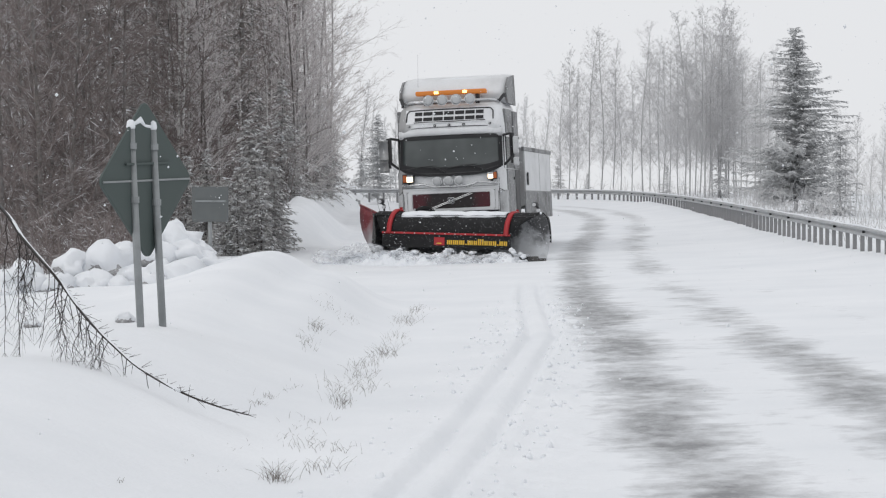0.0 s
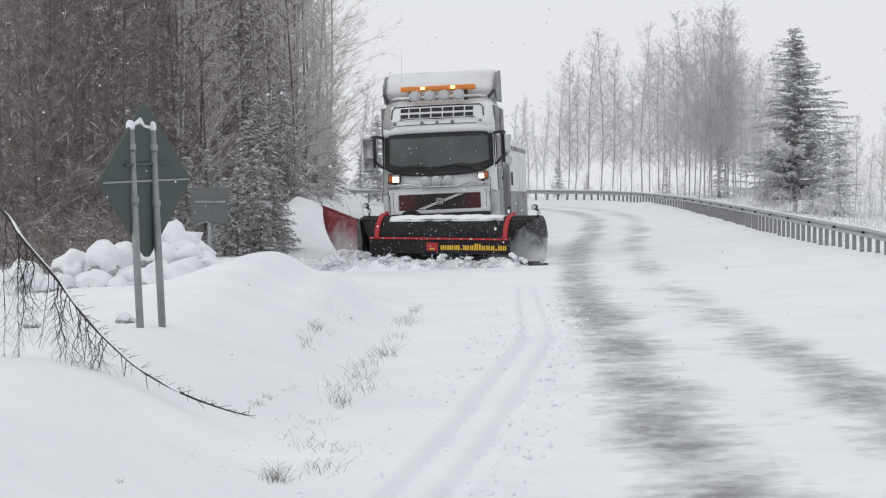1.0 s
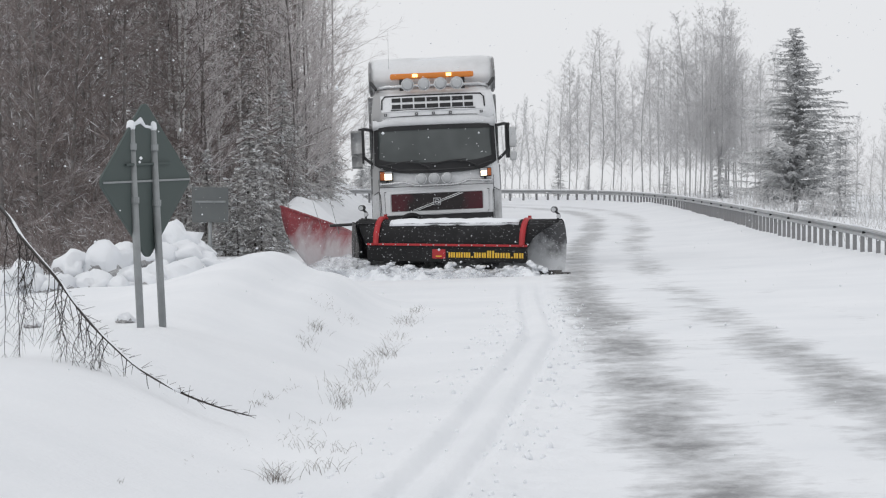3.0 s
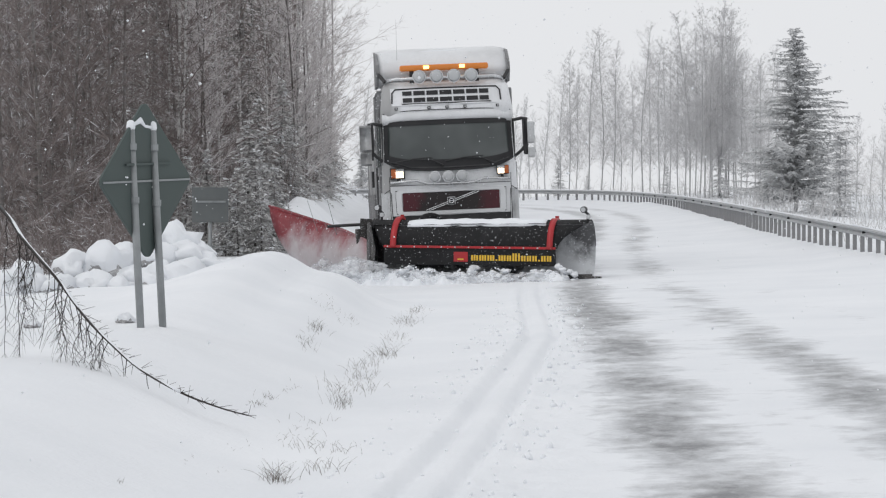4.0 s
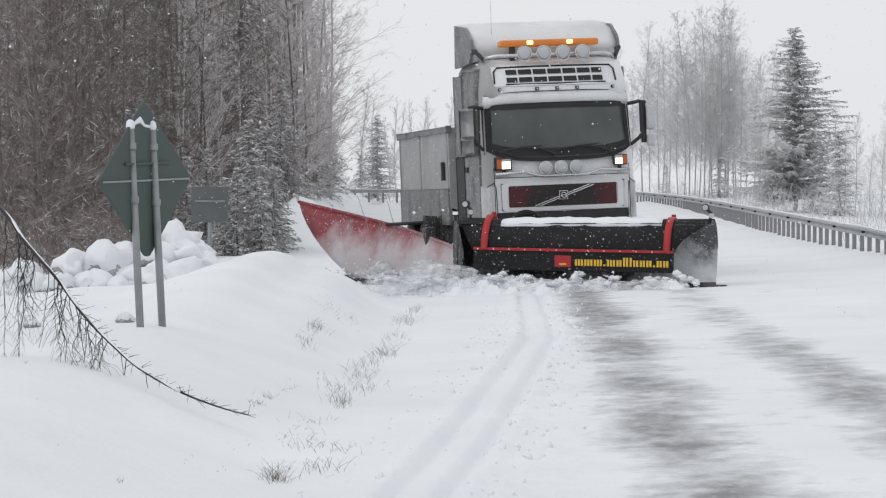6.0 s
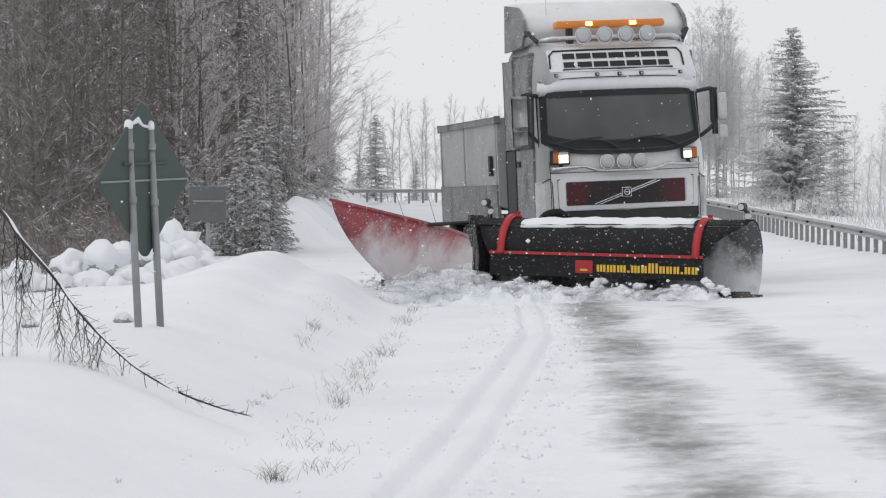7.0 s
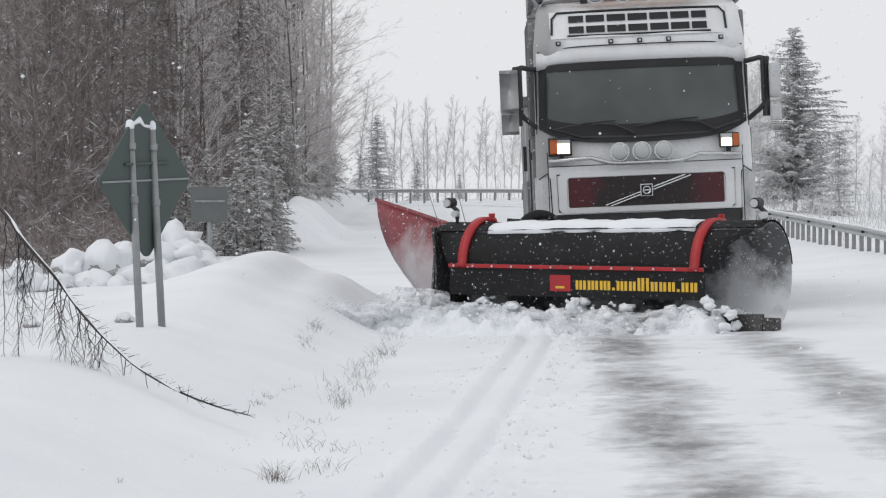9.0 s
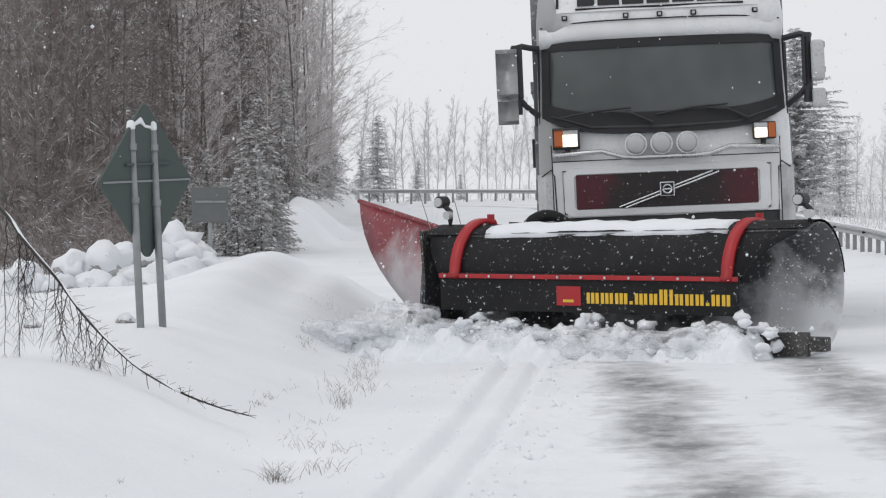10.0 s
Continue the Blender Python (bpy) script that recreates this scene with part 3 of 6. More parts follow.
        part("lens", loft([[(x + r * math.cos(k * math.tau / 20), y, 1.875 + r * math.sin(k * math.tau / 20)) for k in range(20)] for r, y in ((0.096, -0.173), (0.075, -0.188), (0.03, -0.196))]), "lens", lamp, "", True)
    for s in (-1, 1):
        lamp = part("corner_lamp", box(s * 0.85, s * 1.075, -0.12, 0.0, 1.875, 2.045, 0.02), "black_plastic", truck, "lit warm corner headlamp")
        part("reflector", box(s * 0.860, s * 0.992, -0.126, -0.116, 1.886, 2.034, 0.01), "chrome", lamp)
        part("lens", box(s * 0.868, s * 0.984, -0.136, -0.124, 1.892, 1.985, 0.012), "lamp_on", lamp, "glowing warm lens")
        part("lens_glass", box(s * 0.868, s * 0.984, -0.134, -0.124, 1.988, 2.028, 0.008), "lens", lamp)
        part("indicator", box(s * 0.998, s * 1.068, -0.129, -0.116, 1.888, 2.032, 0.01), "indicator", lamp, "orange indicator")
        part("bracket", tube([(s * 0.95, -0.06, 1.82), (s * 0.95, -0.06, 1.88)], 0.03, 6), "black_plastic", lamp)
    # name board on the brow
    board = part("name_board", loft([[(x, 0.055 + 0.20 * (z - 3.14) / 0.38 + 0.10 * (abs(x) / 1.1) ** 3 + d, z) for z, d in ((3.20, 0), (3.20, -0.03), (3.52, -0.03), (3.52, 0))] for x in np.linspace(-1.02, 1.02, 13)]), "white_paint", truck)
    def on_board(x, z, lift=0.0):
        return (x, 0.055 + 0.20 * (z - 3.14) / 0.38 + 0.10 * (abs(x) / 1.1) ** 3 - 0.04 - lift, z)
    part("board_line", tube([on_board(-1.0, 3.25), on_board(-0.99, 3.44), on_board(-0.93, 3.505), on_board(-0.5, 3.51), on_board(0, 3.512), on_board(0.5, 3.51), on_board(0.93, 3.505), on_board(0.99, 3.44), on_board(1.0, 3.25)], 0.014, 5), "dark_ink", board)
    part("board_line", tube([on_board(-0.82, 3.228), on_board(0, 3.225), on_board(0.82, 3.228)], 0.011, 5), "dark_ink", board)
    x = -0.80
    for w in (0.17, 0.21, 0.21, 0.22, 0.21, 0.21, 0.17):
        bm = bmesh.new()
        for x0, x1, z0, z1 in ((x, x + w, 3.258, 3.338), (x, x + w, 3.385, 3.465)):
            loft([[on_board(a, b, lift) for a, b in ((x0, z0), (x1, z0), (x1, z1), (x0, z1))] for lift in (-0.006, 0.004)], bm)
        part("name_bar", bm, "dark_ink", board)
        x += w + 0.03
    for x in (-0.93, -0.33, 0.0, 0.33, 0.93):
        lamp = part("marker_lamp", box(x - 0.028, x + 0.028, 0.02 + 0.10 * (abs(x) / 1.1) ** 3, 0.10, 3.12, 3.17, 0.008), "dark_ink", truck)
        part("lens", box(x - 0.014, x + 0.014, 0.012 + 0.10 * (abs(x) / 1.1) ** 3, 0.03, 3.132, 3.158, 0.004), "lens", lamp)
    # roof tube with four spot lamps and the amber light bar
    part("roof_tube", tube([(-1.12, 0.75, 3.60), (-1.06, 0.50, 3.68), (-0.9, 0.36, 3.70), (0, 0.30, 3.70), (0.9, 0.36, 3.70), (1.06, 0.50, 3.68), (1.12, 0.75, 3.60)], 0.03, 8), "chrome", truck, "", True)
    for x in (-0.48, -0.16, 0.16, 0.48):
        lamp = part("roof_lamp", loft([[(x + r * math.cos(k * math.tau / 20), y, 3.72 + r * math.sin(k * math.tau / 20)) for k in range(20)] for r, y in ((0.05, 0.34), (0.11, 0.26), (0.125, 0.19), (0.11, 0.188))]), "chrome", truck, "round roof lamp, off")
        part("lens", loft([[(x + r * math.cos(k * math.tau / 20), y, 3.72 + r * math.sin(k * math.tau / 20)) for k in range(20)] for r, y in ((0.112, 0.187), (0.08, 0.170), (0.03, 0.162))]), "lens", lamp, "", True)
    bar = part("light_bar", box(-0.82, 0.82, 0.42, 0.68, 3.845, 3.955, 0.045, seg=3), "amber", truck, "amber warning light bar with glowing beacons")
    for x in (-0.33, 0.33):
        part("beacon", box(x - 0.05, x + 0.05, 0.405, 0.425, 3.875, 3.935, 0.008), "beacon_on", bar, "glowing amber beacon")
    for x in (-0.6, 0.6):
        part("bar_foot", box(x - 0.04, x + 0.04, 0.48, 0.62, 3.62, 3.845, 0.01), "black_plastic", bar)
    # roof deflector
    rings = []
    for x in np.linspace(-1.22, 1.22, 15):
        e = max(0, abs(x) - 1.05) / 0.17
        top = 4.34 - 0.03 * e ** 2
        rings.append([(x, 2.10, 3.62), (x, 2.10, top - 0.02), (x, 1.9, top), (x, 1.45, top - 0.04), (x, 1.05, top - 0.15 - 0.02 * e), (x, 0.78, 3.93), (x, 0.74, 3.80), (x, 0.92, 3.66)])
    part("roof_deflector", loft(rings), "white_paint", truck, "white roof air deflector", True)
    for s in (-1, 1):
        part("deflector_side", loft([[(s * a, b, c) for b, c in ((0.92, 3.62), (0.70, 3.84), (0.76, 4.00), (1.15, 4.22), (2.0, 4.31), (2.1, 3.60))] for a in (1.20, 1.245)]), "grey_side", truck, "deflector end greyed by dirt and painted-in shade")
        part("horn_tube", tube([(s * 1.1, 0.5, 3.66), (s * 1.2, 0.6, 3.80), (s * 1.2, 0.8, 3.78)], 0.035, 8), "black_plastic", truck)
    part("roof_snow", loft([[(x, y, 4.31 - 0.03 * abs(x) ** 2 - 0.06 * (1.9 - y) + h) for y, h in ((1.25, -0.02), (1.5, 0.02), (1.9, 0.03), (2.1, 0.0))] + [(x, 2.1, 4.2), (x, 1.25, 4.15)] for x in np.linspace(-1.17, 1.17, 9)]), "snow", truck, "snow on the roof", True)
    for x, top in ((-0.85, 4.85),):
        part("antenna", tube([(x, 0.9, 3.6), (x + 0.02, 1.0, top)], [0.004, 0.002], 5), "galv", truck)
    # mirrors
    for s in (-1, 1):
        arm = tube([(s * 1.20, 0.22, 2.86), (s * 1.36, 0.10, 2.89), (s * 1.46, 0.06, 2.86)], 0.03, 8)
        tube([(s * 1.22, 0.18, 2.20), (s * 1.34, 0.10, 2.30), (s * 1.44, 0.06, 2.42)], 0.03, 8, arm)
        tube([(s * 1.42, 0.08, 2.90), (s * 1.42, 0.08, 2.22)], 0.045, 8, arm)
        mir = part("mirror_arm", arm, "black_plastic", truck)
        part("mirror_shell", box(s * 1.45, s * 1.58, -0.04, 0.06, 2.42, 2.82, 0.04, seg=3), "dirty_white", mir, "white mirror housing", True)
        part("mirror_back", box(s * 1.37, s * 1.395, 0.01, 0.15, 2.39, 2.87, 0.01), "black_plastic", mir)
        part("mirror_glass", box(s * 1.46, s * 1.57, 0.055, 0.07, 2.44, 2.80, 0.01), "glass", mir)
        part("wide_mirror", box(s * 1.45, s * 1.58, -0.04, 0.05, 2.16, 2.35, 0.035, seg=3), "dirty_white", mir, "", True)
        for z in (2.25, 2.50, 2.74):
            part("mirror_vent", box(s * 1.545, s * 1.585, -0.01, 0.03, z, z + 0.06, 0.006), "dark_ink", mir)
    # chassis and load body
    part("chassis_frame", box(-0.45, 0.45, 0.5, 8.3, 0.55, 0.92, 0.03), "chassis", truck)
    for s in (-1, 1):
        part("fuel_tank", box(s * 0.6, s * 1.2, 2.3, 3.5, 0.42, 1.02, 0.12, seg=3), "chassis", truck)
        part("mudguard", loft([[(x, 0.92 + 0.62 * math.cos(a) * r, 0.52 + 0.62 * math.sin(a) * r) for a in np.linspace(0.1, math.pi - 0.1, 12)] + [(x, 0.92 + 0.57 * math.cos(a) * r, 0.52 + 0.57 * math.sin(a) * r) for a in np.linspace(math.pi - 0.1, 0.1, 12)] for x, r in ((s * 0.85, 1), (s * 1.25, 1))]), "chassis", truck)
        for y in (2.35, 2.75, 3.2):
            part("side_lamp", box(s * 1.2, s * 1.235, y, y + 0.06, 1.06, 1.12, 0.01), "lens", truck)
        part("exhaust_stack", tube([(s * 0.95, 2.32, 0.9), (s * 0.95, 2.32, 3.3)], 0.08, 10), "chassis", truck)
    part("cab_rear", box(-1.1, 1.1, 2.16, 2.3, 0.95, 3.2, 0.03), "chassis", truck)
    body = part("load_body", loft([[(-1.28, y, 1.28), (-1.28, y, 2.60), (-1.22, y, 2.64), (1.22, y, 2.64), (1.28, y, 2.60), (1.28, y, 1.28), (1.1, y, 1.2), (-1.1, y, 1.2)] for y in (2.75, 2.80, 7.5, 7.55)]), "body_side", truck, "grey-white steel tipper body")
    for s in (-1, 1):
        for y in (2.85, 5.4, 7.45):
            part("body_rib", box(s * 1.275, s * 1.293, y - 0.03, y + 0.03, 1.25, 2.60, 0.006), "body_side", body)
        part("body_rail", box(s * 1.24, s * 1.31, 2.72, 7.58, 2.56, 2.66, 0.015), "grey_side", body)
        part("lower_side", box(s * 1.26, s * 1.30, 2.78, 7.5, 0.98, 1.60, 0.01), "grey_side", body, "dark lower side board")
        part("side_handle", box(s * 1.30, s * 1.33, 3.1, 3.22, 1.75, 2.05, 0.008), "black_plastic", body)
    # whiter board on one side only: the stronger light there, as paint
    part("lit_side_board", box(1.272, 1.290, 2.90, 7.42, 1.62, 2.56, 0.006), "white_paint", body, "white side board, brighter light on this side put into its colour")
    part("body_snow", loft([[(x, y, z) for x, z in ((-1.2, 2.60), (-1.1, 2.67), (-0.3, 2.75), (0.5, 2.73), (1.15, 2.67), (1.2, 2.60))] for y in np.linspace(2.85, 7.45, 6)]), "snow", body, "snow load", True)
    wheels = []
    for s in (-1, 1):
        wheels.append(wheel(truck, s * 1.04, 0.92, 0.50, 0.34))
        wheels.append(wheel(truck, s * 0.98, 5.6, 0.50, 0.56))
        wheels.append(wheel(truck, s * 0.98, 6.95, 0.50, 0.56))
    part("plough_mount", box(-0.5, 0.5, -1.5, 0.1, 0.38, 0.62, 0.04), "chassis", truck, "black plough mounting frame")
    for s in (-1, 1):
        part("lift_arm", tube([(s * 0.35, 0.05, 0.95), (s * 0.3, -1.45, 0.55)], 0.05, 8), "chassis", truck)
    return truck, wheels, wipers


# ---------------------------------------------------------------- plough blade and side wing
def blade_profile(d, h, n=22):
    """C-shaped section, from the cutting edge to the top lip: (back, up)."""
    out = [(0.0, 0.0)]
    for k in range(n + 1):
        a = math.radians(-62 + k * (62 + 118) / n)
        out.append((d * 0.50 + d * 0.50 * math.cos(a) - 0.02, h * 0.53 + h * 0.47 * math.sin(a)))
    return out


def build_blade(truck):
    """The plough blade: x along the cutting edge, y backwards, its origin on the road under the middle of the flap."""
    blade = part("plough_blade", thicken(loft([[(x, b, z) for b, z in blade_profile(0.62 + 0.32 * (k / 10) ** 2, 1.10 + 0.07 * (k / 10))] for k, x in enumerate(np.linspace(-1.82, 2.03, 11))], closed=False), 0.02), "moldboard", truck, "black curved snowplough blade with red straps and yellow lettering bars", True)
    # outer skin, cleaner than the inside
    part("blade_skin", loft([[(x, b + 0.022 * math.cos(math.radians(-30 + 148 * j / 13)), z + 0.022 * math.sin(math.radians(-30 + 148 * j / 13))) for j, (b, z) in enumerate(blade_profile(0.62 + 0.32 * (k / 10) ** 2, 1.10 + 0.07 * (k / 10))[10:24])] for k, x in enumerate(np.linspace(-1.825, 2.035, 11))], closed=False), "black_rubber", blade, "black blade top", True)
    # forward lip and hanging rubber flap
    def lip(x):
        k = (x + 1.72) / 3.74
        return blade_profile(0.62 + 0.30 * k, 1.10 + 0.06 * k)[-1]
    z0 = lip(0)[1]
    b0 = lip(0)[0] - 0.205

    def roll_over(t, lift=0.0):
        """The hood's section: (back, up) for t from 0 at the clamping bar to 1 on top."""
        a = math.pi / 2 * t
        return b0 + 0.01 + 0.44 * (1 - math.cos(a)) - lift * math.cos(a), z0 - 0.37 + 0.455 * math.sin(a) + lift * math.sin(a)
    rows = []
    for t in [k / 14 for k in range(15)]:
        e = math.sin(math.pi / 2 * t)
        left, right = -1.56 - 0.26 * e, 1.54 + 0.48 * e ** 1.6
        p, q = roll_over(t)
        rows.append([(left + (right - left) * u, p, q) for u in np.linspace(0, 1, 17)])
    part("hood", thicken(loft(rows, closed=False), 0.018), "black_rubber", blade, "black rubber hood", True)
    part("flap", box(-1.525, 1.525, b0 - 0.028, b0, 0.39, z0 - 0.335, 0.008), "black_rubber", blade, "black rubber flap")
    barp = part("flap_bar", box(-1.525, 1.525, b0 - 0.05, b0 - 0.026, z0 - 0.385, z0 - 0.345, 0.006), "red_paint", blade, "red clamping bar")
    for x in np.linspace(-1.45, 1.45, 13):
        part("bolt", tube([(x, b0 - 0.065, z0 - 0.365), (x, b0 - 0.045, z0 - 0.365)], 0.013, 6), "chrome", barp)
    zt = (0.39 + z0 - 0.385) / 2
    # unreadable lettering: one comb of plain strokes for each sign
    x = 0.04
    for strokes, high in ((3, 0.095), (3, 0.095), (3, 0.095), (1, 0.028), (3, 0.095), (2, 0.095), (2, 0.132), (1, 0.132), (2, 0.095), (2, 0.095), (2, 0.095), (1, 0.028), (2, 0.095), (2, 0.095)):
        bm = bmesh.new()
        wide = 0.045 * strokes - 0.017
        for k in range(strokes):
            box(x + 0.045 * k, x + 0.045 * k + 0.032, b0 - 0.033, b0 - 0.027, zt - 0.062, zt - 0.062 + high, bm=bm)
        part("letter_bar", bm, "yellow", blade)
        x += wide + 0.026
    part("flap_mark", box(-0.27, -0.02, b0 - 0.036, b0 - 0.027, zt - 0.085, zt + 0.085, 0.004), "red_paint", blade, "red mark")
    part("flap_mark", box(-0.20, -0.09, b0 - 0.042, b0 - 0.035, zt - 0.055, zt - 0.03, 0.004), "yellow", blade)
    for x in (-1.36, 1.42):
        path = [(x, b0 - 0.06, z0 - 0.375)] + [(x, *roll_over(t, 0.035)) for t in np.linspace(0.04, 1.0, 12)] + [(x, roll_over(1)[0] + 0.12, roll_over(1)[1] + 0.02), (x, roll_over(1)[0] + 0.16, roll_over(1)[1] - 0.05)]
        rings = []
        for n, (px, py, pz) in enumerate(path):
            ahead, back = path[min(n + 1, len(path) - 1)], path[max(n - 1, 0)]
            d = Vector((0, ahead[1] - back[1], ahead[2] - back[2])).normalized()
            up = Vector((0, -d.z, d.y)) * 0.022
            rings.append([(px - 0.05, py + up.y, pz + up.z), (px + 0.05, py + up.y, pz + up.z), (px + 0.05, py - up.y, pz - up.z), (px - 0.05, py - up.y, pz - up.z)])
        strap = part("strap", loft(rings), "red_paint", blade, "red steel strap", True)
        part("strap_eye", tube([(x, path[-2][1], path[-2][2] - 0.02), (x, path[-2][1], path[-2][2] + 0.07)], 0.035, 8), "red_paint", strap)
    part("hose", tube([(-1.15 + 0.5 * u, 0.75 + 0.15 * u, 1.06 + 0.16 * math.sin(u * math.pi) ** 0.7) for u in np.linspace(0, 1, 11)], [0.03, 0.05, 0.06, 0.06, 0.06, 0.055, 0.05, 0.045, 0.04, 0.035, 0.03], 8), "black_rubber", blade, "black arched hose", True)
    # rear ribs, cutting edge, end plate, skid, marker lamps
    for x in np.linspace(-1.5, 1.8, 6):
        k = (x + 1.72) / 3.74
        prof = blade_profile(0.62 + 0.30 * k, 1.10 + 0.06 * k)[3:18]
        part("rib", loft([[(x + e, p + q, z) for p, z in prof] for e, q in ((-0.02, 0.02), (-0.02, 0.12), (0.02, 0.12), (0.02, 0.02))], closed=False), "chassis", blade)
    part("cutting_edge", loft([[(x, p, q + z) for p, q in ((-0.03, -0.03), (0.02, -0.03), (0.02, 0.17), (-0.03, 0.17))] for x, z in ((-1.72, -0.03), (0.2, 0.03), (2.15, 0.10))]), "chassis", blade, "worn steel cutting edge")
    part("skid", box(2.04, 2.30, -0.02, 0.10, 0.11, 0.23, 0.015), "chassis", blade)
    prof = blade_profile(0.62, 1.10)
    part("end_plate", loft([[(x, p, z) for p, z in prof] for x in (-1.84, -1.815)]), "moldboard", blade, "grey snow-dusted end plate")
    part("side_deflector", thicken(loft([[(-1.93, 0.30, 1.10), (-1.95, 0.32, 0.7), (-1.92, 0.28, 0.20)], [(-1.82, 0.05, 1.10), (-1.68, -0.10, 0.62), (-1.76, -0.02, 0.05)]], closed=False), 0.02), "chassis", blade, "dark side deflector")
    part("push_frame", box(-0.7, 0.7, 0.75, 1.25, 0.35, 0.60, 0.03), "chassis", blade)
    for x, s in ((-1.68, -1), (2.0, 1)):
        arm = part("marker_arm", tube([(x, 0.35, 1.10), (x, 0.35, 1.20), (x + 0.02, 0.33, 1.27), (x - 0.05, 0.30, 1.34)], 0.025, 8), "black_plastic", blade)
        part("marker_lamp", tube([(x - 0.06, 0.23, 1.36), (x - 0.06, 0.31, 1.36)], 0.042, 12), "lens", arm)
        part("lamp_cup", tube([(x - 0.06, 0.25, 1.36), (x - 0.06, 0.36, 1.36)], 0.056, 12), "black_plastic", arm)
        part("marker_lamp", tube([(x + 0.03, 0.24, 1.24), (x + 0.03, 0.30, 1.24)], 0.038, 12), "lens", arm)
    # snow lying on top
    rings = []
    for j, x in enumerate(np.linspace(-1.15, 1.30, 26)):
        b, z = lip(x)
        e = min(1, (j + 0.3) / 3, (25.3 - j) / 3)
        h = 0.022 * e * (1 + 0.3 * math.sin(j * 2.1) + 0.3 * math.sin(j * 0.8))
        w = 0.012 * math.sin(j * 1.3) + 0.012 * math.sin(j * 0.45)
        rings.append([(x, b - 0.03 - w, z - 0.01), (x, b - 0.0, z + 0.055 + h * 0.6), (x, b + 0.10, z + 0.09 + h), (x, b + 0.28, z + 0.095 + h), (x, b + 0.45, z - 0.02), (x, b + 0.1, z - 0.06)])
    part("lying_snow", loft(rings), "snow", blade, "fresh snow on the blade", True)
    return blade


def build_wing(truck):
    """Red side wing, reaching out and back from behind the cab."""
    inner, outer = Vector((-1.12, 1.9, 0)), Vector((-2.92, 5.7, 0))
    along = (outer - inner)
    face = Vector((-along.y, along.x, 0)).normalized()
    if face.y > 0:
        face = -face
    rings = []
    for k in range(13):
        u = k / 12
        p = inner + along * u
        h = 0.40 + 1.05 * u ** 0.85
        flare = along.normalized() * 0.62 * max(0, u - 0.45) / 0.55
        row = []
        for j in range(8):
            v = j / 7
            bow = -0.16 * math.sin(v * math.pi) * (0.5 + 0.5 * u) + 0.10 * v
            tuck = along.normalized() * -1.05 * (1 - v) ** 1.2 * u * u
            q = p - face * bow + flare * v + tuck
            row.append((q.x, q.y, 0.02 + h * v))
        rings.append(row)
    bm = thicken(loft(rings, closed=False), 0.025)
    wing = part("side_wing", bm, "wing_red", truck, "faded red side plough wing dusted with snow", True)
    part("wing_edge", loft([[(inner.x + along.x * u, inner.y + along.y * u + e, z) for e, z in ((-0.04, 0.0), (0.03, 0.0), (0.03, 0.14), (-0.04, 0.14))] for u in (0, 0.45, 0.82)]), "chassis", wing, "steel wing edge")
    top = [Vector(r[-1]) for r in rings]
    part("wing_rim", tube([t + Vector((0, 0.02, 0.0)) for t in top], 0.03, 8), "wing_red", wing, "red top rim", True)
    arm = part("wing_arm", tube([inner + along * 0.45 + Vector((0.05, 0.1, 0.55)), Vector((-1.4, 4.3, 0.75)), Vector((-1.1, 4.4, 0.7))], 0.05, 8), "chassis", wing)
    part("ram_box", box(-1.62, -1.42, 3.0, 3.25, 0.45, 0.95, 0.03), "chassis", wing)
    e = top[-1]
    part("wing_lamp", tube([e + Vector((-0.02, 0, 0.02)), e + Vector((-0.02, 0, 0.1)), e + Vector((-0.10, -0.03, 0.14))], 0.03, 8), "lens", wing)
    for u, lean in ((0.45, -0.16), (0.62, -0.20)):
        foot = inner + along * u + Vector((0, 0.1, 0.8))
        part("marker_rod", tube([foot, foot + Vector((lean, 0.1, 0.75))], [0.006, 0.004], 6), "galv", wing, "thin pale marker rod")
    # ram and its bracket above the wing's inner half
    knee = inner + along * 0.30
    ram = part("ram_bracket", loft([[(knee.x + 0.42 + a, knee.y + 0.5 + d, z) for a, z in ((-0.16, 0.40), (0.20, 0.40), (0.10, 1.12), (-0.22, 1.15), (-0.24, 1.02))] for d in (0.0, 0.14)]), "chassis", wing, "black ram bracket")
    part("ram_rod", tube([(knee.x + 0.2, knee.y + 0.57, 1.03), (knee.x - 0.45, knee.y + 0.75, 1.02)], 0.03, 8), "black_plastic", ram)
    return wing


truck, wheels, wipers = build_truck()
blade = build_blade(truck)
wing = build_wing(truck)


